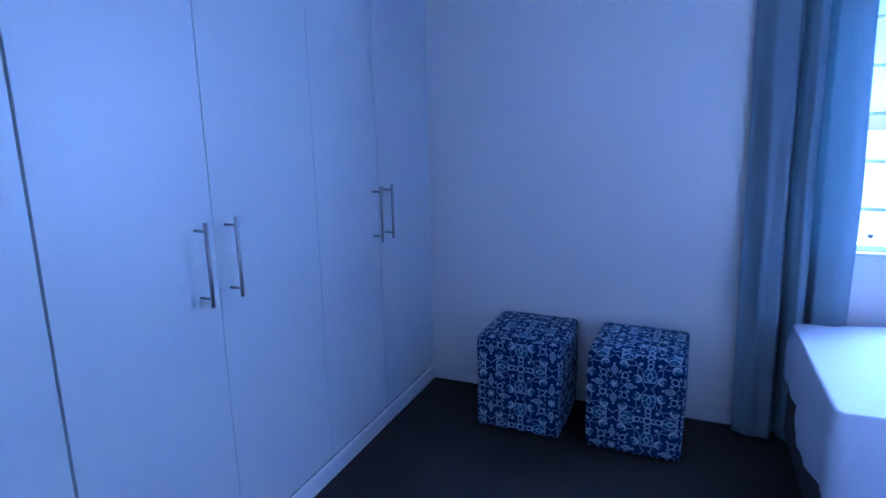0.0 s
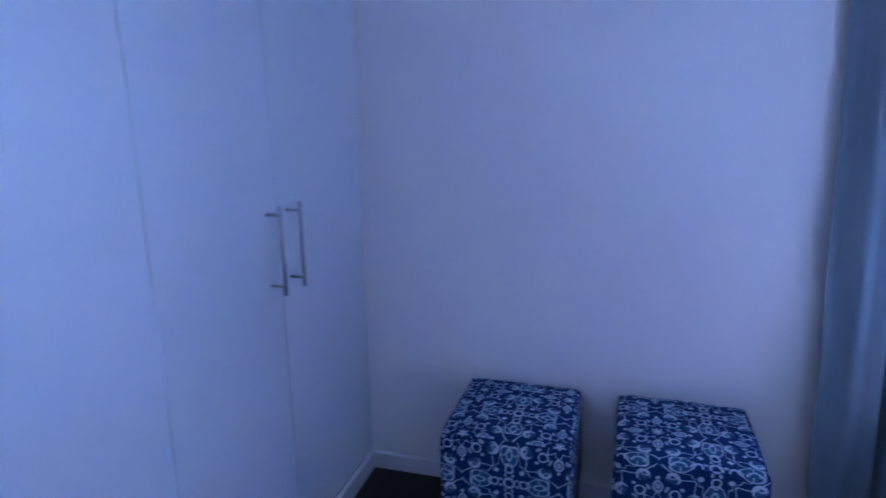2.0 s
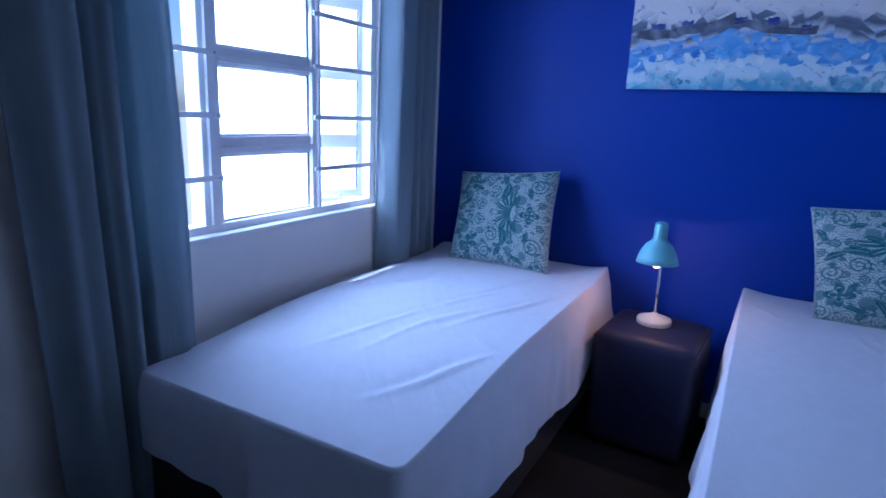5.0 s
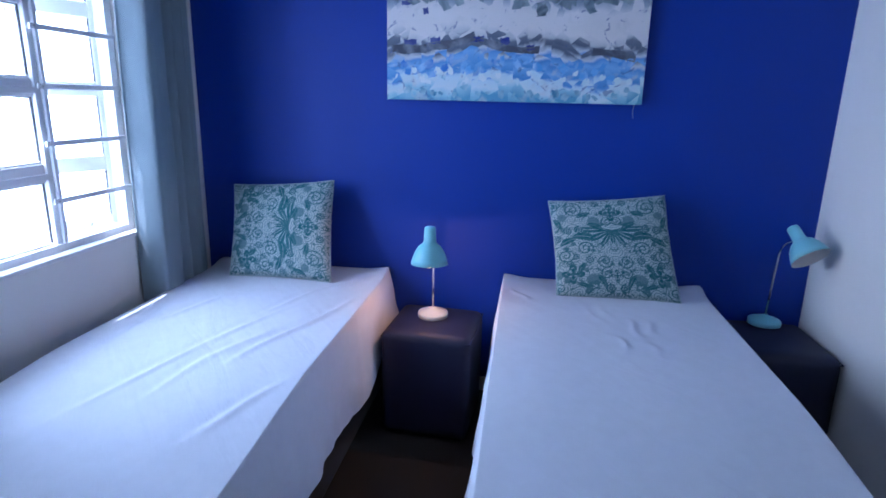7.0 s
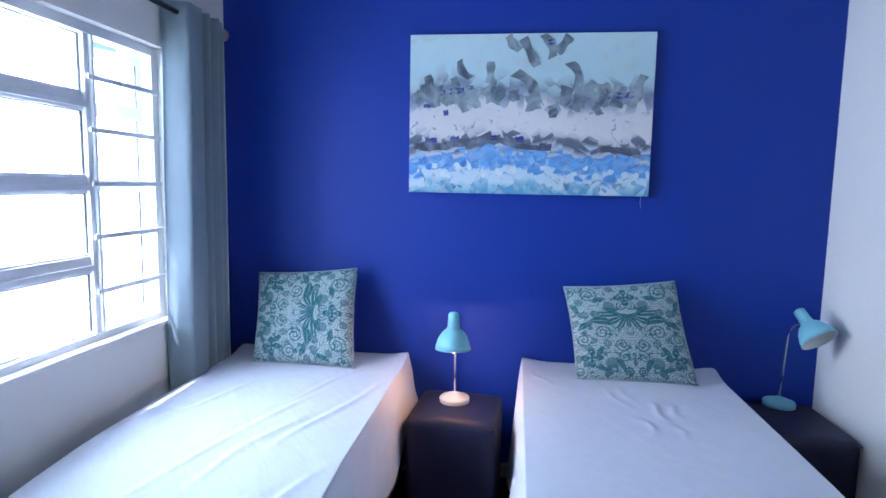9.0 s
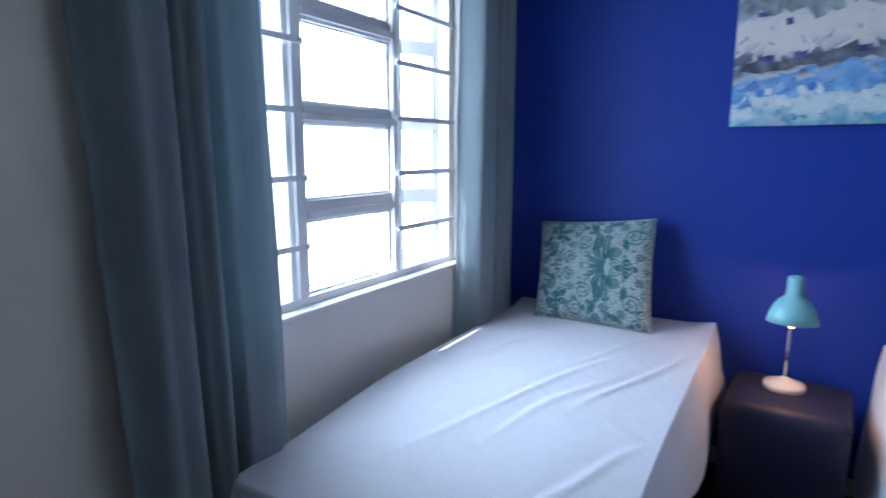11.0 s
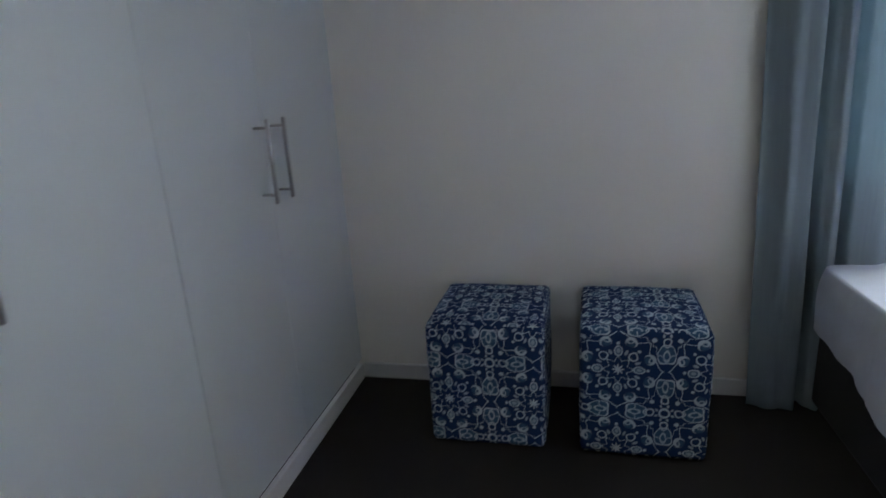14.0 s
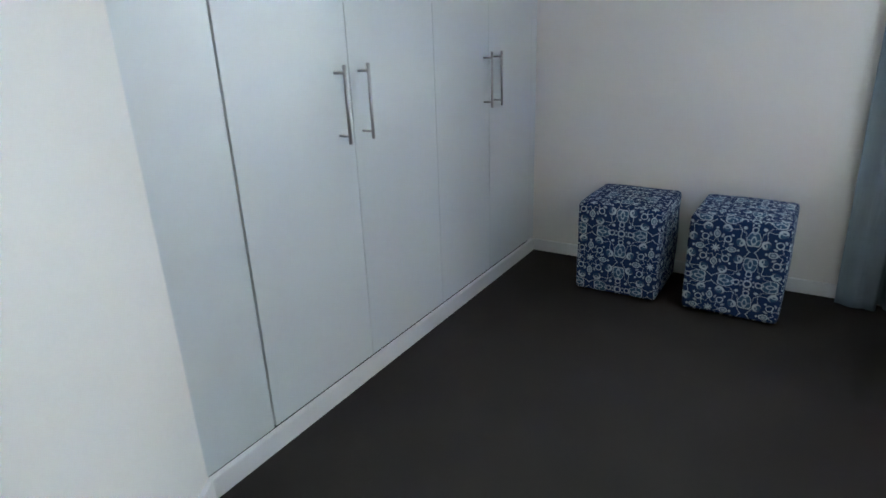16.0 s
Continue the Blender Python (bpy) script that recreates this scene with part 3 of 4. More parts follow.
structure("wall_end", bm, WHITE, "white painted end wall of the passage", "wall")


def slanted(x, y, dx, dy, length, thick, z0, z1):
    """A wall from (x, y) along (dx, dy), thickness to its west."""
    d = Vector((dx, dy, 0)).normalized()
    w = Vector((d.y, -d.x, 0)) * thick
    b = bmesh.new()
    p = Vector((x, y, 0))
    q = p + d * length
    low = [b.verts.new(v + Vector((0, 0, z0))) for v in (p, q, q + w, p + w)]
    high = [b.verts.new(v + Vector((0, 0, z1))) for v in (p, q, q + w, p + w)]
    b.faces.new(low[::-1])
    b.faces.new(high)
    for k in range(4):
        b.faces.new((low[k], low[(k + 1) % 4], high[(k + 1) % 4], high[k]))
    return b


bm = slanted(ENDX - 0.05, ENDY + 0.09, 0.5, -0.866, 1.3, 0.2, 0.0, TOP)
structure("wall_entrance", bm, WHITE, "white painted wall at the end of the wardrobe", "wall")
bm = slanted(ENDX + 0.012, ENDY + 0.014, 0.5, -0.866, 1.2, 0.016, 0.0, 0.075)
structure("baseboard_entrance", bm, SKIRT, "white painted skirting board of the entrance wall", "baseboard")

bm = boxed(0.014, EAST - 0.016, -0.016, 0.0, 0.0, 0.072, bevel=0.004)
structure("baseboard_north", bm, SKIRT, "white painted skirting board under the window wall", "baseboard")
bm = boxed(EAST - 0.016, EAST, SOUTH + 0.016, -0.016, 0.0, 0.072, bevel=0.004)
structure("baseboard_east", bm, SKIRT, "pale painted skirting board on the blue wall", "baseboard")
bm = boxed(1.95, EAST - 0.016, SOUTH, SOUTH + 0.016, 0.0, 0.072, bevel=0.004)
structure("baseboard_south", bm, SKIRT, "white painted skirting board of the side wall", "baseboard")

# outside: paving to the horizon and an unseen slab, added to cut off the sun
bm = bmesh.new()
vs = [bm.verts.new(c) for c in ((-60, 0.22, -0.5), (60, 0.22, -0.5), (60, 120, -0.5), (-60, 120, -0.5))]
bm.faces.new(vs)
structure("ground", bm, GROUND, "pale sunlit paved ground outside the window", "ground")
bm = boxed(-0.75, 3.9, 0.22, 0.370, 2.62, 2.74)
structure("sun_blocker", bm, SUNBLOCK, "unseen slab added above the window to block sun", "eaves")

# ---- window ----
win = thing("window_1", "white-painted metal casement window with burglar bars, one sash ajar", "window", kind="structure", at=(WX0, 0.1, WZ0))
WIN_INV = Matrix.Translation((-WX0, -0.1, -WZ0))
FY0, FY1 = 0.045, 0.10     # depth of the fixed frame
ML, MR = (2.194, 2.274), (2.728, 2.784)
ROWS = [(0.946, 1.163), (1.231, 1.463), (1.526, 1.764), (1.829, 2.038)]


def wpart(name, b, mat, parent=win, label=""):
    b.transform(WIN_INV)
    return part(name, b, mat, parent, label)


for x0, x1, z0, z1 in ((WX0, WX0 + 0.04, WZ0, WZ1), (WX1 - 0.04, WX1, WZ0, WZ1), (WX0 + 0.04, WX1 - 0.04, WZ0, WZ0 + 0.03), (WX0 + 0.04, WX1 - 0.04, WZ1 - 0.04, WZ1)):
    wpart("window_frame", boxed(x0, x1, FY0 - 0.01, FY1, z0, z1, bevel=0.004), FRAMEWHITE)
for a, b_ in (ML, MR):
    wpart("mullion", boxed(a, b_, FY0 - 0.005, FY1 + 0.01, WZ0 + 0.03, WZ1 - 0.04, bevel=0.005), FRAMEWHITE)
    wpart("mullion_bead", boxed(a + 0.022, b_ - 0.022, FY0 - 0.018, FY0 - 0.005, WZ0 + 0.03, WZ1 - 0.04, bevel=0.003), FRAMEWHITE)
for (a, b_), (c, d) in zip(ROWS, ROWS[1:]):
    wpart("rail", boxed(ML[1], MR[0], FY0 + 0.004, FY1, b_, c, bevel=0.004), FRAMEWHITE)
    wpart("rail_bead", boxed(ML[1], MR[0], FY0 - 0.008, FY0 + 0.004, b_ + 0.012, b_ + 0.034, bevel=0.002), FRAMEWHITE)
for z0, z1 in ROWS:
    z0 = WZ0 + 0.03 if z0 == ROWS[0][0] else z0
    wpart("bottom_bead" if z0 < 0.95 else "pane_bead", boxed(ML[1], MR[0], FY0 + 0.012, FY1 - 0.01, z0, z0 + 0.008), FRAMEWHITE)
    o = wpart("pane", boxed(ML[1], MR[0], 0.066, 0.070, z0, z1), PANE)
    o.visible_shadow = False
    for x0, x1, za, zb in ((ML[1] + 0.0005, ML[1] + 0.0035, z0 + 0.009, z1), (MR[0] - 0.0045, MR[0] - 0.0005, z0 + 0.009, z1), (ML[1] + 0.004, MR[0] - 0.005, z1 - 0.0035, z1 - 0.0005)):
        wpart("gasket", boxed(x0, x1, 0.058, 0.0655, za, zb), EDGE, win, "thin black glazing gasket")


def sash(side, turn):
    """An outward-opening casement with four panes; hinged at its outer side."""
    w = 0.330
    s = new("sash")
    s.parent = win
    hx = WX1 - 0.024 if side > 0 else WX0 + 0.042
    s.matrix_basis = WIN_INV @ pose(hx, FY1 - 0.022, 0, 0, 0, -turn * side)
    z0, z1 = WZ0 + 0.034, WZ1 - 0.044

    def add(name, x0, x1, za, zb, y0=0.0, y1=0.028, mat=FRAMEWHITE):
        xa, xb = (-x1, -x0) if side > 0 else (x0, x1)
        return part(name, boxed(xa, xb, y0, y1, za, zb, bevel=0.003 if mat is FRAMEWHITE else 0.0), mat, s)
    add("stile", 0.0, 0.036, z0, z1)
    add("stile", w - 0.036, w, z0, z1)
    add("sash_rail", 0.036, w - 0.036, z0, z0 + 0.036)
    add("sash_rail", 0.036, w - 0.036, z1 - 0.036, z1)
    for (a, b_), (c, d) in zip(ROWS, ROWS[1:]):
        add("sash_rail", 0.036, w - 0.036, b_ + 0.004, c - 0.004)
    for x in (0.037, w - 0.0405):
        add("sash_gasket", x, x + 0.0035, z0 + 0.037, z1 - 0.037, 0.004, 0.0115, EDGE)
    o = add("sash_pane", 0.036, w - 0.036, z0 + 0.036, z1 - 0.036, 0.012, 0.016, PANE)
    o.visible_shadow = False
    return s


sash(1, 24)
for z in (1.095, 1.302, 1.500, 1.697, 1.887):
    for x0, x1 in ((WX0 + 0.02, ML[1] - 0.012), (MR[0] - 0.004, WX1 - 0.012)):
        wpart("burglar_bar", boxed(x0, x1, 0.020, 0.027, z - 0.0095, z + 0.0095, bevel=0.002), FRAMEWHITE)
    for x in (ML[1] - 0.03, MR[0] + 0.012):
        b = bmesh.new()
        lathe(b, [(0.0, 0.004), (0.004, 0.003), (0.005, 0.0)], 10, pose(x, 0.020, z, 90))
        wpart("bar_screw", b, STEEL)
# black catch on the other side
b = tube(bmesh.new(), [(2.12, 0.105, 0.955), (2.165, 0.10, 0.935), (2.20, 0.095, 0.935)], 0.010, 8)
lathe(b, [(0, -0.014), (0.014, -0.008), (0.014, 0.008), (0, 0.014)], 12, Matrix.Translation((2.115, 0.105, 0.965)))
wpart("window_catch", b, DARKMETAL, win, "small black window catch")
# stay at the foot of the open sash
b = tube(bmesh.new(), [(2.93, 0.07, WZ0 + 0.038), (3.02, 0.13, WZ0 + 0.046)], 0.004, 8)
wpart("window_stay", b, STEEL)
wpart("label", boxed(2.60, 2.722, 0.0620, 0.0630, 1.705, 1.760), LABEL, win, "faded paper label stuck to the glass")
bm = boxed(WX0, WX1, -0.016, FY0 - 0.012, WZ0 - 0.012, WZ0 + 0.004, bevel=0.006, segments=3)
structure("sill", bm, SKIRT, "white painted window sill", "window sill")

# ---- wardrobe ----
ward = thing("wardrobe", "built-in white melamine wardrobe with four hinged doors", "wardrobe", at=(0, -1.2, 0))
WD = Matrix.Translation((0, 1.2, 0))


def wd(name, b, mat, parent=ward, label=""):
    b.transform(WD)
    return part(name, b, mat, parent, label)


wd("carcass", boxed(-0.6, -0.022, ENDY, 0.0, 0.0, TOP - 0.002), EDGE, ward, "dark inner carcass")
wd("kickboard", boxed(-0.022, 0.016, ENDY, -0.018, 0.0, 0.076, bevel=0.005), SKIRT, ward, "white painted skirting")
# a solid near-black strip paints the shade between kickboard and doors
wd("gap_shade_strip", boxed(-0.010, -0.003, ENDY + 0.002, -0.08, 0.0755, 0.0830), EDGE, ward, "dark strip that paints the shade in the gap under the doors")
wd("filler_panel", boxed(-0.02, 0.0, -0.0766, 0.0, 0.083, TOP - 0.002), MELAMINE)
wd("end_panel", boxed(-0.02, 0.001, ENDY + 0.002, -2.179, 0.083, TOP - 0.002), MELAMINE)
wd("top_panel", boxed(-0.02, 0.0, -2.17, -0.076, 2.36, TOP - 0.002), MELAMINE)


def handle(parent, y):
    h = wd("handle", tube(bmesh.new(), [(0.046, y, 0.955), (0.046, y, 1.214)], 0.0062, 16), STEEL, parent, "brushed steel bar handle")
    h.data.polygons.foreach_set("use_smooth", [True] * len(h.data.polygons))
    for z in (0.981, 1.188):
        o = wd("handle_post", tube(bmesh.new(), [(0.0, y, z), (0.046, y, z)], 0.0045, 12), STEEL, parent)
        o.parent = h
        o.data.polygons.foreach_set("use_smooth", [True] * len(o.data.polygons))


for y0, y1, hy in ((-0.5945, -0.077, -0.543), (-1.0935, -0.5963, -0.650), (-1.6402, -1.0955, -1.592), (-2.170, -1.6428, -1.718)):
    d = wd("door", boxed(-0.019, 0.0, y0, y1, 0.083, 2.356, bevel=0.0012, segments=1), MELAMINE)
    handle(d, hy)


# ---- ottomans ----
def box_uv(me, front, high, phase):
    """Flat mapping in metres; the top carries on from the front and the print starts at its phase."""
    uv = me.uv_layers.new(name="UVMap")
    for p in me.polygons:
        n = p.normal
        for li in p.loop_indices:
            c = me.vertices[me.loops[li].vertex_index].co
            if abs(n.z) > 0.7:
                q = (c.x, high + c.y - front)
            elif abs(n.y) > abs(n.x):
                q = (c.x, c.z)
            else:
                q = (c.y + 0.31, c.z)
            uv.data[li].uv = (q[0] + phase[0], q[1] - phase[1])


def soft_box(w, d, h, r, puff, cuts=14, seed=0):
    """A padded box: rounded edges, faces slightly swollen."""
    b = bmesh.new()
    bmesh.ops.create_cube(b, size=1.0)
    bmesh.ops.subdivide_edges(b, edges=b.edges[:], cuts=cuts, use_grid_fill=True)
    half = Vector((w / 2, d / 2, h / 2))
    for v in b.verts:
        c = Vector((v.co.x * w, v.co.y * d, v.co.z * h))
        inner = Vector([max(-half[i] + r, min(half[i] - r, c[i])) for i in range(3)])
        e = c - inner
        if e.length > 1e-6:
            c = inner + e.normalized() * min(r, max(abs(e.x), abs(e.y), abs(e.z)))
        fx, fy, fz = (1 - min(1, abs(v.co[i]) * 2) ** 2 for i in range(3))
        if abs(v.co.z) > 0.49 and v.co.z > 0:
            c.z += puff * fx * fy
        if abs(v.co.x) > 0.49:
            c.x += math.copysign(puff * 0.5 * fy * fz, v.co.x)
        if abs(v.co.y) > 0.49:
            c.y += math.copysign(puff * 0.5 * fx * fz, v.co.y)
        c += 0.003 * noise.noise_vector(c * 6 + Vector((seed, 0, 0)))
        v.co = c + Vector((0, 0, h / 2))
    return b


def ottoman(m, label, phase):
    t = thing("ottoman", label, "ottoman", group="ottomans against the wall")
    b = soft_box(0.415, 0.430, 0.474, 0.020, 0.010, 20, phase[0] * 9)
    c = part("cover", b, OTTO, t, smooth=True)
    box_uv(c.data, -0.215, 0.474, phase)
    c.location.z = 0.012
    for sx in (-1, 1):
        for sy in (-1, 1):
            part("foot", boxed(sx * 0.15 - 0.02, sx * 0.15 + 0.02, sy * 0.15 - 0.02, sy * 0.15 + 0.02, 0.0, 0.018), DARKMETAL, t)
    t.matrix_world = m
    return t


ottoman(pose(0.655, -0.266, 0, 0, 0, -1.2), "cube ottoman in navy and white printed cloth, standing near the wardrobe", (0.130, 0.183))
ottoman(pose(1.190, -0.276, 0, 0, 0, -1.8), "cube ottoman in navy and white printed cloth, standing near the curtain", (0.085, 0.033))


# ---- beds ----
def rounded_rect(x0, x1, y0, y1, r, n):
    """n points round a rectangle with rounded corners, from the middle of its west side."""
    segs = []
    cs = [(x0 + r, y1 - r, 180, 90), (x1 - r, y1 - r, 90, 0), (x1 - r, y0 + r, 0, -90), (x0 + r, y0 + r, -90, -180)]
    poly = [Vector((x0, (y0 + y1) / 2))]
    for cx, cy, a, b in cs:
        for k in range(9):
            t = radians(a + (b - a) * k / 8)
            poly.append(Vector((cx + r * math.cos(t), cy + r * math.sin(t))))
    poly.append(poly[0].copy())
    lens = [0.0]
    for p, q in zip(poly, poly[1:]):
        lens.append(lens[-1] + (q - p).length)
    out, i = [], 0
    for k in range(n):
        s = lens[-1] * k / n
        while lens[i + 1] < s:
            i += 1
        f = (s - lens[i]) / max(lens[i + 1] - lens[i], 1e-9)
        out.append(poly[i].lerp(poly[i + 1], f))
    return out


def sheet_mesh(x0, x1, y0, y1, top, hem, flare, seed, creases):
    """A sheet drawn over a mattress: a crowned top, a soft edge and sides that hang to hem(x, y)."""
    n = 420
    b = bmesh.new()
    outline = rounded_rect(x0, x1, y0, y1, 0.03, n)
    c = Vector(((x0 + x1) / 2, (y0 + y1) / 2))
    rings = []
    off = Vector((seed * 7.3, seed * 3.1, 0))

    def level(x):
        # the mattress dips towards its foot
        f = max(0.0, min(1.0, (x - x0) / 0.75))
        return top + 0.048 * f * f * (3 - 2 * f)

    def peak(x, y):
        # the fitted corners stand up a little at the head
        return 0.022 * math.exp(-(((x - x1 + 0.05) ** 2) + min((y - y0) ** 2, (y - y1) ** 2)) / 0.006)

    def crease(x, y):
        z = 0.003 * noise.noise(Vector((x, y, 0)) * 4 + off)
        p = Vector((x, y))
        for xa, ya, xb, yb, high in creases:
            a, d = Vector((xa, ya)), Vector((xb - xa, yb - ya))
            f = (p - a).dot(d) / d.length_squared
            if -0.05 < f < 1.05:
                side = (p - a - d * f).dot(Vector((-d.y, d.x)).normalized()) + 0.010 * math.sin(f * 7 + xa * 9)
                z += high * math.exp(-(side / 0.014) ** 2) * max(0.0, math.sin(math.pi * min(1, max(0, f)))) - 0.5 * high * math.exp(-((side - 0.03) / 0.02) ** 2) * max(0.0, math.sin(math.pi * min(1, max(0, f))))
        return z
    steps = 60
    for i in range(1, steps + 1):
        f = i / steps
        f = 1 - (1 - f) ** 1.3
        ring = []
        for p in outline:
            q = c + (p - c) * f
            edge = min(q.x - x0, x1 - q.x, q.y - y0, y1 - q.y)
            z = level(q.x) + 0.006 * min(1, edge / 0.25) + crease(q.x, q.y) * min(1, edge / 0.06) + peak(q.x, q.y)
            if f > 0.999:
                z = level(q.x) - 0.012 + peak(q.x, q.y)
            ring.append(b.verts.new((q.x, q.y, z)))
        rings.append(ring)
    levels = 16
    for j in range(1, levels + 1):
        ring = []
        g = j / levels
        for k, p in enumerate(outline):
            d = (outline[(k + 1) % n] - outline[k - 1]).normalized()
            out = Vector((-d.y, d.x))
            h = hem(p.x, p.y)
            z0 = level(p.x) - 0.012 + peak(p.x, p.y)
            z = z0 + (h - z0) * g
            s = k / n * 2 * (x1 - x0 + y1 - y0)
            wave = noise.noise(Vector((s * 4.2, g * 0.8, seed))) * 0.034 * g + noise.noise(Vector((s * 11, g * 2.2 + s * 2, seed + 4))) * 0.012 * g
            r = 0.014 * math.sin(min(1, g * 3) * math.pi / 2) + wave + flare(p.x, p.y) * g ** 1.4
            q = p + out * r
            ring.append(b.verts.new((q.x, min(q.y, -0.02), z + 0.01 * g * noise.noise(Vector((s * 3, 0, seed))))))
        rings.append(ring)
    mid = b.verts.new((c.x, c.y, level(c.x) + 0.006))
    for k in range(n):
        b.faces.new((mid, rings[0][k], rings[0][(k + 1) % n]))
    for r, s in zip(rings, rings[1:]):
        for k in range(n):
            b.faces.new((r[k], s[k], s[(k + 1) % n], r[(k + 1) % n]))
    return b


def bed(name_label, x0, x1, y0, y1, top, hem, flare, seed, creases):
    t = thing("bed", name_label, "bed", group="single beds")
    t.location = ((x0 + x1) / 2, (y0 + y1) / 2, 0)
    inv = Matrix.Translation((-(x0 + x1) / 2, -(y0 + y1) / 2, 0))

    def add(name, b, mat, label="", smooth=False):
        b.transform(inv)
        return part(name, b, mat, t, label, smooth)
    add("base", boxed(x0 + 0.012, x1 - 0.01, y0 + 0.012, y1 - 0.012, 0.055, 0.335, bevel=0.015), BASECLOTH, "black cloth-covered bed base")
    add("mattress", boxed(x0 + 0.012, x1 - 0.012, y0 + 0.014, y1 - 0.014, 0.338, top - 0.022, bevel=0.03, segments=3), SHEET)
    o = add("sheet", sheet_mesh(x0, x1, y0, y1, top, hem, flare, seed, creases), SHEET, "smooth white fitted sheet with soft creases", True)
    for sx in (x0 + 0.12, x1 - 0.12):
        for sy in (y0 + 0.10, y1 - 0.10):
            b = bmesh.new()
            lathe(b, [(0.0, 0.0), (0.022, 0.0), (0.028, 0.06), (0.0, 0.06)], 16, Matrix.Translation((sx, sy, 0)))
            add("leg", b, DARKMETAL)
    return t


B1 = (1.815, 3.655, -1.000, -0.105)
B2 = (1.840, 3.655, -2.500, -1.575)
bed("single bed with a white sheet, pushed under the window", *B1, 0.588,
    lambda x, y: 0.355 - 0.11 * max(0, min(1, (-0.15 - y) / 0.85)) if x < 1.91 and y > -0.98 else (0.265 + 0.025 * math.sin((x - 2.2) * 5.5) + 0.10 * max(0.0, min(1.0, (x - 3.05) / 0.4)) - 0.03 * max(0, 1 - (x - 1.8) / 0.3) if y < -0.9 else 0.30),
    lambda x, y: 0.008 + 0.032 * max(0.0, min(1.0, (x - 2.1) / 1.3)) if y < -0.9 else 0.0, 1.0,
    [(2.05, -0.38, 3.10, -0.76, 0.007), (2.20, -0.56, 2.80, -0.75, 0.006), (2.45, -0.72, 3.25, -0.97, 0.008), (2.65, -0.22, 3.15, -0.43, 0.006), (1.98, -0.74, 2.45, -0.98, 0.007), (2.9, -0.62, 3.45, -0.86, 0.006), (3.28, -0.83, 3.55, -0.97, 0.008)])
bed("single bed with a white sheet, beside the white wall", *B2, 0.592,
    lambda x, y: 0.16 if y > -1.7 or y < -2.4 else 0.24,
    lambda x, y: 0.035 if y > -1.7 else 0.02, 2.0,
    [(3.30, -1.92, 3.05, -2.00, 0.003), (3.32, -1.99, 3.12, -2.03, 0.003), (3.16, -2.09, 2.94, -2.12, 0.007), (3.15, -2.16, 2.98, -2.18, 0.006), (2.98, -1.98, 2.86, -2.08, 0.005), (2.92, -2.05, 2.80, -2.02, 0.005), (2.95, -2.12, 2.78, -2.16, 0.005), (3.45, -1.62, 3.3, -1.70, 0.006)])


# ---- cushions ----
def cushion(corners, thick, label, seed, quarter):
    """A square scatter cushion through four corners (top left, top right, lower right, lower left as faced), swelling to thick."""
    tl, tr, br, bl = (Vector(c) for c in corners)
    centre = (tl + tr + br + bl) / 4
    nrm = (tr - tl).cross(bl - tl).normalized()
    t = thing("cushion", label, "cushion", group="scatter cushions")
    t.location = centre
    n = 34
    b = bmesh.new()
    sides = []
    for sgn in (1, -1):
        grid = []
        for j in range(n + 1):
            row = []
            for i in range(n + 1):
                u, v = i / n, j / n
                # edges draw in between the corners
                pu, pv = u * 2 - 1, v * 2 - 1
                du = pu * (1 - 0.045 * (1 - pv * pv))
                dv = pv * (1 - 0.045 * (1 - pu * pu))
                uu, vv = (du + 1) / 2, (dv + 1) / 2
                p = tl.lerp(tr, uu).lerp(bl.lerp(br, uu), vv) - centre
                k = max(0, (1 - pu * pu) * (1 - pv * pv)) ** 0.42
                wr = 0.010 * noise.noise(Vector((u * 5, v * 5, seed * 9 + sgn))) * k
                row.append(b.verts.new(p + nrm * sgn * (thick / 2 * k + wr)) if sgn > 0 or (0 < i < n and 0 < j < n) else sides[0][j][i])
            grid.append(row)
        sides.append(grid)
    uv = b.loops.layers.uv.new("UVMap")
    size = (tr - tl).length
    for grid in sides:
        for j in range(n):
            for i in range(n):
                f = b.faces.new((grid[j][i], grid[j][i + 1], grid[j + 1][i + 1], grid[j + 1][i]))
                for lp, (di, dj) in zip(f.loops, ((0, 0), (1, 0), (1, 1), (0, 1))):
                    a, c = ((i + di) / n - 0.5) * size, ((j + dj) / n - 0.5) * size
                    lp[uv].uv = (c, a) if quarter else (a, -c)
    part("cover", b, DAMASK, t, "teal damask-patterned cotton cover", True)
    # the seam round the edge
    pts = []
    for a, c in (((0, 0), (1, 0)), ((1, 0), (1, 1)), ((1, 1), (0, 1)), ((0, 1), (0, 0))):
        for k in range(12):
            u, v = a[0] + (c[0] - a[0]) * k / 12, a[1] + (c[1] - a[1]) * k / 12
            pu, pv = u * 2 - 1, v * 2 - 1
            uu, vv = (pu * (1 - 0.045 * (1 - pv * pv)) + 1) / 2, (pv * (1 - 0.045 * (1 - pu * pu)) + 1) / 2
            pts.append(tl.lerp(tr, uu).lerp(bl.lerp(br, uu), vv) - centre)
    pts.append(pts[0])
    part("piping", tube(bmesh.new(), pts, 0.004, 6), LINEN, t, smooth=True)
    return t


cushion([(3.607, -0.207, 1.047), (3.585, -0.735, 1.092), (3.370, -0.780, 0.642), (3.385, -0.266, 0.640)], 0.155,
        "square teal damask cushion propped on the bed by the window", 1, True)
cushion([(3.605, -1.768, 1.034), (3.605, -2.285, 1.084), (3.400, -2.362, 0.642), (3.390, -1.825, 0.640)], 0.155,
        "square teal and white damask cushion tilted against the blue wall", 2, False)


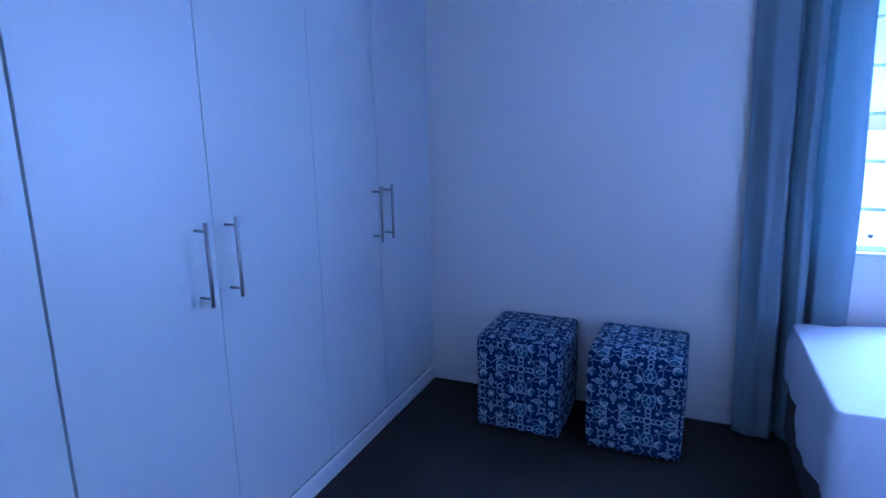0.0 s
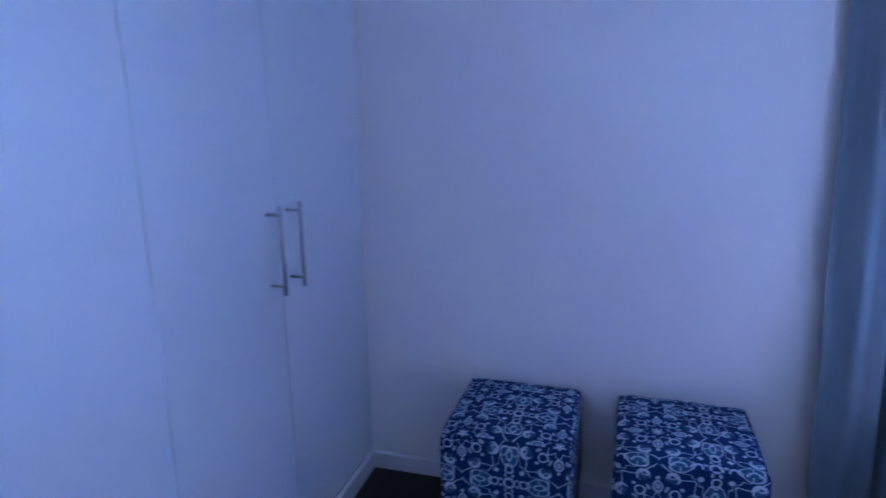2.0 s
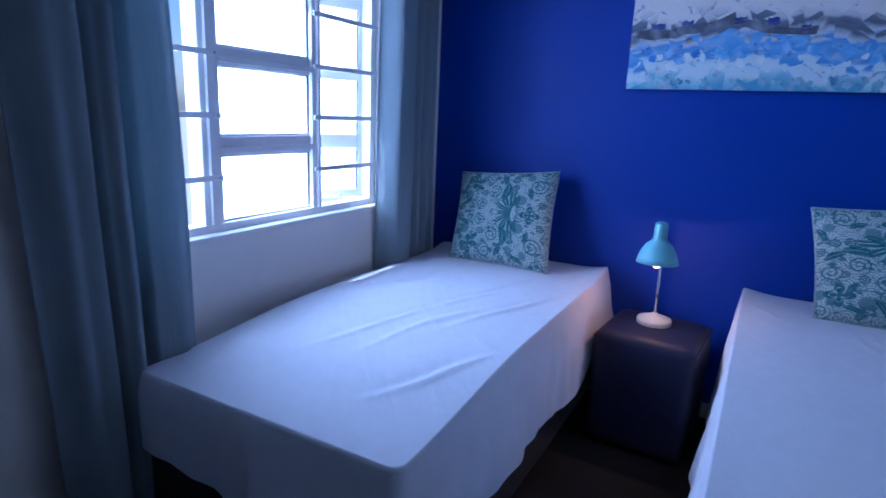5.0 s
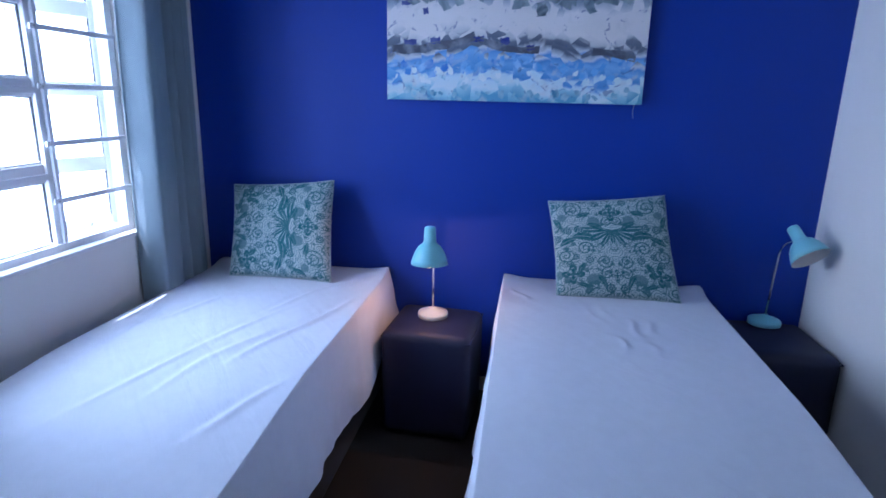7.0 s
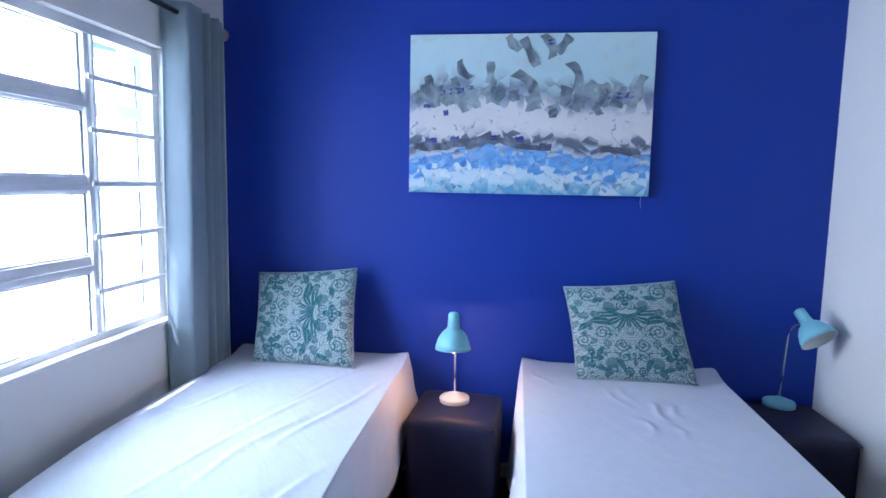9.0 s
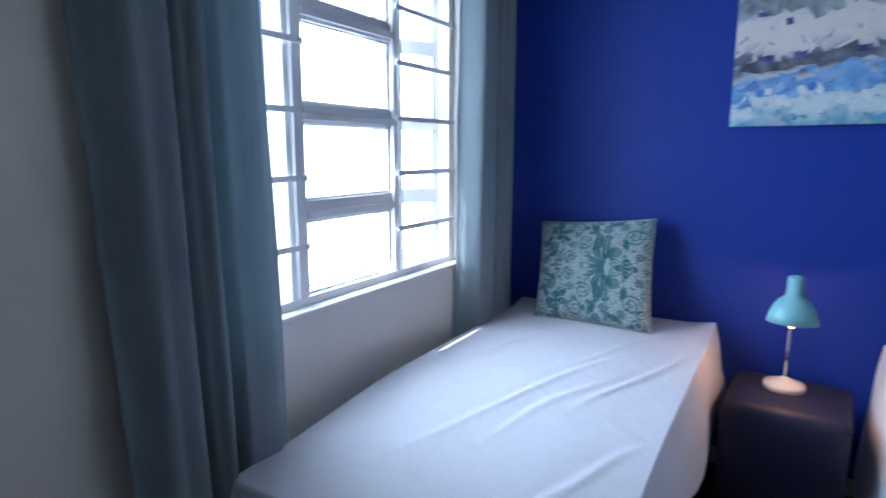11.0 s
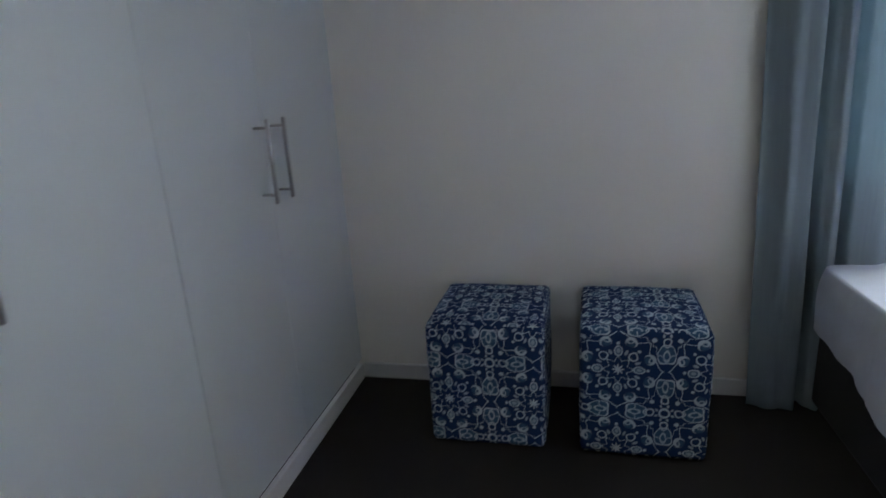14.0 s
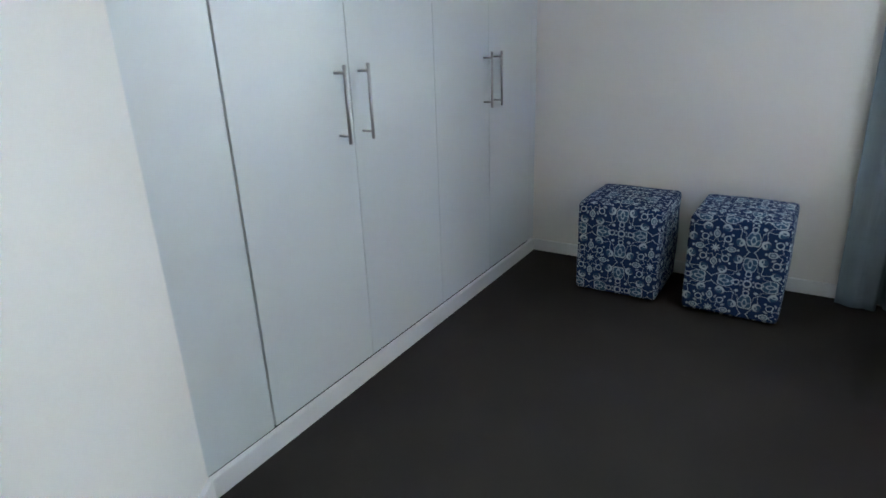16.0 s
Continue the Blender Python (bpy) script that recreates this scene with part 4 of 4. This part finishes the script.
# ---- bedside cubes ----
def bedside(m, label, deep=0.40):
    t = thing("bedside_cube", label, "bedside table", group="bedside cubes")
    part("cover", soft_box(deep, 0.395, 0.485, 0.03, 0.006, 12, 3), LEATHER, t, smooth=True).location.z = 0.015
    s = 0.193
    for z in (0.478,):
        d = deep / 2 - 0.007
        pts = [(-d, -s - 0.004, z), (d, -s - 0.004, z), (d, s + 0.004, z), (-d, s + 0.004, z), (-d, -s - 0.004, z)]
        part("seam", tube(bmesh.new(), pts, 0.003, 6), LEATHER, t)
    for sx in (-1, 1):
        for sy in (-1, 1):
            part("foot", boxed(sx * 0.15 - 0.02, sx * 0.15 + 0.02, sy * 0.15 - 0.02, sy * 0.15 + 0.02, 0, 0.02), DARKMETAL, t)
    t.matrix_world = m
    return t


bedside(pose(3.350, -1.278, 0, 0, 0, -4), "dark leatherette cube used as a bedside table between the beds")
bedside(pose(3.442, -2.772, 0, 0, 0, 0), "dark leatherette cube used as a bedside table in the corner", 0.43)


# ---- lamps ----
def table_lamp(at, heading, reach, rise, tilt, foot_mat, lit, label):
    """A small desk lamp: dished foot, thin bent stem and a bell shade that leans by tilt towards its heading."""
    t = thing("desk_lamp", label, "lamp", group="desk lamps")
    part("foot", lathe(bmesh.new(), [(0, 0), (0.068, 0), (0.070, 0.004), (0.071, 0.020), (0.068, 0.025), (0.047, 0.033), (0.022, 0.041), (0.010, 0.049), (0, 0.050)], 40), foot_mat, t, smooth=True)
    top = Vector((reach, 0, rise))
    knee = Vector((0.018, 0, rise - 0.085))
    pts = [(0, 0, 0.04), tuple(Vector((0, 0, 0.04)).lerp(knee, 0.5)), tuple(knee)]
    for k in range(1, 9):
        f = k / 8
        mid = Vector((0.028, 0, rise - 0.01))
        pts.append(tuple(knee * (1 - f) ** 2 + mid * 2 * f * (1 - f) + top * f * f))
    part("stem", tube(bmesh.new(), pts, 0.0045, 12), CHROME, t, "chrome stem", True)
    m = Matrix.Translation(top) @ pose(0, 0, 0, 0, -tilt, 0)
    bell = [(0.0, 0.075), (0.014, 0.075), (0.022, 0.071), (0.0245, 0.064), (0.0265, 0.012), (0.030, 0.002), (0.048, -0.012), (0.064, -0.036), (0.074, -0.064), (0.080, -0.088),
            (0.0785, -0.088), (0.072, -0.064), (0.062, -0.038), (0.046, -0.015), (0.028, -0.002), (0.0, 0.004)]
    s = part("shade", lathe(bmesh.new(), bell, 40, m), AQUA, t, "aqua enamelled bell shade", True)
    s.data.materials.append(INNER)
    for p in s.data.polygons:
        if p.index >= 40 * 10:
            p.material_index = 1
    part("bulb", lathe(bmesh.new(), [(0, -0.006), (0.013, -0.006), (0.014, -0.03), (0.026, -0.062), (0.029, -0.084), (0.023, -0.100), (0.012, -0.112), (0.004, -0.117), (0, -0.118)], 24, m @ Matrix.Translation((0, 0, 0.003 if lit else 0.045)) @ Matrix.Scale(0.95 if lit else 0.7, 4)), BULB if lit else COLDBULB, t, "glowing warm bulb" if lit else "unlit bulb", True)
    t.matrix_world = Matrix.Translation(at) @ pose(0, 0, 0, 0, 0, heading)
    return t


lamp_1 = table_lamp((3.390, -1.264, 0.502), 181, 0.14, 0.385, 3, CREAM, True, "small lit desk lamp with aqua shade and cream foot")
table_lamp((3.600, -2.795, 0.502), 206, 0.112, 0.426, 46, AQUA, False, "small unlit desk lamp with aqua shade and foot")

# ---- painting ----
art = thing("painting", "unframed abstract seascape canvas in blues, greys and white", "painting", at=(EAST, -1.568, 1.481))
AW, AH = 1.165, 0.765
part("canvas", boxed(-0.036, -0.004, -AW / 2, AW / 2, 0.0, AH, bevel=0.003), PAINTED, art)
rng = random.Random(5)


def stroke(y, z, dy, dz, width, bend, ends=1.0):
    """A flat, curved brush stroke lying on the canvas."""
    b = bmesh.new()
    a, c = Vector((y, z)), Vector((y + dy, z + dz))
    d = (c - a).normalized()
    s = Vector((-d.y, d.x))
    rows = []
    for k in range(9):
        f = k / 8
        p = a.lerp(c, f) + s * bend * 4 * f * (1 - f)
        w = width * (0.85 + 0.15 * math.sin(f * 9 + y * 30)) / 2 * min(1.0, ends + 4.5 * min(f, 1 - f) * (1 + 0.5 * math.sin(y * 70 + f * 5)))
        rows.append([b.verts.new((-0.0372 - 0.0004 * abs(q), *(p + s * w * q))) for q in (-1, 0, 1)])
    for r, t in zip(rows, rows[1:]):
        for k in range(2):
            b.faces.new((r[k], r[k + 1], t[k + 1], t[k]))
    return b


# y runs leftwards on the wall as seen from the room
for fx, fz, dx, dz, w, bend in ((0.08, 0.70, 0.04, -0.15, 0.055, 0.02), (0.21, 0.84, 0.05, -0.11, 0.045, 0.02), (0.34, 0.83, 0.0, -0.13, 0.045, 0.0), (0.44, 0.76, 0.09, -0.18, 0.06, -0.03),
                               (0.66, 0.82, 0.03, -0.17, 0.05, -0.03), (0.77, 0.70, -0.06, -0.15, 0.06, 0.02), (0.87, 0.68, -0.02, -0.13, 0.07, 0.0), (0.96, 0.74, -0.04, -0.18, 0.05, 0.01),
                               (0.41, 0.99, 0.05, -0.09, 0.05, 0.01), (0.47, 0.97, 0.06, -0.17, 0.05, 0.0), (0.55, 0.99, 0.04, -0.14, 0.05, -0.02), (0.66, 0.98, -0.05, -0.10, 0.05, 0.0),
                               (0.02, 0.30, 0.14, 0.0, 0.045, 0.004), (0.17, 0.315, 0.18, 0.06, 0.04, 0.012), (0.36, 0.36, 0.24, -0.06, 0.035, 0.02), (0.80, 0.29, 0.16, -0.04, 0.035, -0.01)):
    part("brush_stroke", stroke(AW / 2 - fx * AW, fz * AH, -dx * AW, dz * AH, w, bend), WAVE if fz < 0.4 else STROKE, art)
for k in range(17):
    fx = 0.05 + 0.055 * k + rng.uniform(-0.012, 0.012)
    crest = 0.645 + 0.03 * math.sin(k * 1.3) - (0.10 if 0.55 < fx < 0.64 else 0.0)
    if fx < 0.97:
        part("brush_stroke", stroke(AW / 2 - fx * AW, crest * AH, rng.uniform(-0.03, 0.05), rng.uniform(-0.09, -0.05), rng.uniform(0.04, 0.065), rng.uniform(-0.01, 0.01)), STROKE, art)
for k in range(30):
    fx, fz = 0.03 + 0.0325 * k + rng.uniform(-0.01, 0.01), 0.205 + 0.035 * math.sin(k * 2.1) + rng.uniform(-0.02, 0.02)
    if fx < 0.965:
        part("paint_dab", stroke(AW / 2 - fx * AW, fz * AH, rng.uniform(-0.03, 0.0), rng.uniform(-0.04, 0.04), rng.uniform(0.03, 0.055), 0.004, 0.6), BLUEDAB, art, "blue dab of paint")
for k in range(15):
    fx, fz = 0.07 + 0.034 * k + rng.uniform(-0.012, 0.012), 0.60 + 0.03 * math.sin(k * 1.9) + rng.uniform(-0.02, 0.03)
    if k > 8:
        fx += 0.28
    if fx < 0.95:
        part("brush_stroke", stroke(AW / 2 - fx * AW, fz * AH, rng.uniform(-0.05, 0.04), rng.uniform(0.04, 0.085), rng.uniform(0.03, 0.055), rng.uniform(-0.012, 0.012)), STROKE, art)
for k in range(22):
    fx, fz = 0.05 + 0.042 * k + rng.uniform(-0.015, 0.015), 0.135 + 0.03 * math.sin(k * 1.7) + rng.uniform(-0.015, 0.015)
    if fx < 0.96:
        part("paint_dab", stroke(AW / 2 - fx * AW, fz * AH, rng.uniform(-0.03, 0.0), rng.uniform(-0.03, 0.03), rng.uniform(0.02, 0.04), 0.004, 0.4), WHITEDAB, art, "white dab of paint")
for k in range(20):
    fx, fz = 0.04 + 0.047 * k + rng.uniform(-0.015, 0.015), 0.05 + rng.uniform(-0.012, 0.02)
    part("paint_dab", stroke(AW / 2 - fx * AW, fz * AH, rng.uniform(-0.03, 0.01), rng.uniform(-0.02, 0.03), rng.uniform(0.022, 0.042), 0.003, 0.6), TEALDAB, art, "teal dab of paint")
for fx, fz, dx, w in ((0.07, 0.335, 0.05, 0.028), (0.175, 0.345, 0.04, 0.03), (0.345, 0.355, 0.04, 0.025), (0.45, 0.345, 0.035, 0.035), (0.55, 0.31, 0.03, 0.025), (0.13, 0.640, 0.05, 0.03), (0.185, 0.65, 0.045, 0.028), (0.24, 0.668, 0.03, 0.02), (0.06, 0.555, 0.04, 0.022), (0.145, 0.51, 0.02, 0.03), (0.85, 0.62, 0.07, 0.03), (0.57, 0.945, 0.03, 0.03)):
    part("paint_dab", stroke(AW / 2 - fx * AW, fz * AH, -dx * AW, 0.004, w, 0.002), DAB, art, "navy dab of paint")
part("thread", tube(bmesh.new(), [(-0.008, -0.555, 0.0), (-0.006, -0.552, -0.03), (-0.006, -0.556, -0.06)], 0.0008, 5), CREAM, art, "loose canvas thread")


# ---- curtains ----
def curtain(x0, x1, top, foot, folds, seed, label, broad=1.0, start=0.0, gather=0.0, profile=(), lean=0.0, spread=0.0):
    """An eyelet curtain drawn together: deep folds that drift on the way down."""
    t = thing("curtain", label, "curtain", group="window curtains")
    t.location = ((x0 + x1) / 2, -0.075, top)
    nu, nv = folds * 20, 50
    b = bmesh.new()
    uv = b.loops.layers.uv.new("UVMap")
    grid = []
    for j in range(nv + 1):
        v = j / nv
        row = []
        for i in range(nu + 1):
            u = i / nu
            drift = 0.05 * noise.noise(Vector((u * 3, v * 1.6, seed))) * v
            ph = (max(0.0, u + drift) ** broad * folds + start) * 2 * math.pi
            amp = 0.030 + 0.010 * noise.noise(Vector((u * 4, v * 1.2, seed + 3)))
            y = amp * 1.25 * math.tanh(2.2 * math.sin(ph)) + 0.006 * math.sin(2.3 * ph + v * 3)
            if profile:
                q = min(max(u + 0.4 * drift, 0.0), 1.0)
                for (ua, ya), (ub, yb) in zip(profile, profile[1:]):
                    if q <= ub:
                        f = 0.5 - 0.5 * math.cos(math.pi * (q - ua) / (ub - ua))
                        y = ya + (yb - ya) * f + 0.004 * noise.noise(Vector((u * 9, v * 4, seed)))
                        break
                y -= lean * v * max(0.0, 1 - u / 0.25)
            x = (u - 0.5) * (x1 - x0) + gather * v * (1 - u) - spread * (1 - v) * u + (0.0 if profile else 0.012 * math.cos(ph))
            x += 0.010 * noise.noise(Vector((u * 5, v * 3, seed + 8)))
            row.append(b.verts.new((x, max(min(y, 0.058), -0.05), 0.045 - v * (top - foot + 0.045))))
        grid.append(row)
    stretch = 2.0
    for j in range(nv):
        for i in range(nu):
            f = b.faces.new((grid[j][i], grid[j][i + 1], grid[j + 1][i + 1], grid[j + 1][i]))
            for lp, (di, dj) in zip(f.loops, ((0, 0), (1, 0), (1, 1), (0, 1))):
                lp[uv].uv = ((i + di) / nu * (x1 - x0) * stretch, -(j + dj) / nv * (top - foot))
    c = part("cloth", b, CURTAIN, t, smooth=True)
    sol = c.modifiers.new("thickness", 'SOLIDIFY')
    sol.thickness = 0.003
    for k in range(folds):
        x = (k + 0.52) / folds * (x1 - x0) - (x1 - x0) / 2
        ring = [(x + 0.004 * math.sin(a), 0.024 * math.cos(a), 0.024 * math.sin(a)) for a in (2 * math.pi * q / 20 for q in range(21))]
        part("eyelet", tube(bmesh.new(), ring, 0.004, 8), CHROME, t, "chrome eyelet ring", True)
    return t


ROD_Z = 2.225
curtain(1.565, 2.04, ROD_Z, 0.012, 4, 2.0, "grey-blue woven eyelet curtain drawn aside, hanging to the carpet", gather=0.05, lean=0.075, spread=0.05,
        profile=((0.0, 0.055), (0.20, -0.036), (0.36, -0.050), (0.41, 0.052), (0.46, -0.020), (0.53, -0.046), (0.60, -0.022), (0.64, 0.048), (0.69, -0.032), (0.86, -0.046), (1.0, -0.020)))
curtain(3.112, 3.47, ROD_Z, 0.03, 4, 6.0, "grey-blue woven eyelet curtain drawn aside behind the bed", gather=-0.035,
        profile=((0.0, 0.056), (0.13, -0.044), (0.28, -0.048), (0.40, -0.046), (0.50, 0.030), (0.60, -0.042), (0.72, 0.025), (0.82, -0.044), (0.91, 0.030), (1.0, -0.030)))
rod = thing("curtain_rod", "dark metal curtain rod with open ball finials", "curtain rod", at=(2.5, -0.075, ROD_Z))
part("bar", tube(bmesh.new(), [(-1.08, 0, 0), (1.0, 0, 0)], 0.011, 16), DARKMETAL, rod, smooth=True)
for sx in (-1.105, 1.025):
    b = bmesh.new()
    for k in range(6):
        a0 = math.pi * k / 6
        ring = [(sx + 0.028 * math.cos(q), 0.028 * math.sin(q) * math.cos(a0), 0.028 * math.sin(q) * math.sin(a0)) for q in (2 * math.pi * j / 24 for j in range(25))]
        tube(b, ring, 0.0035, 6)
    part("finial", b, STEEL, rod, "open wire ball finial", True)
for sx in (-1.0, 0.0, 0.985):
    part("bracket", tube(bmesh.new(), [(sx, 0.075, 0.0), (sx, 0.0, -0.004)], 0.008, 10), DARKMETAL, rod)
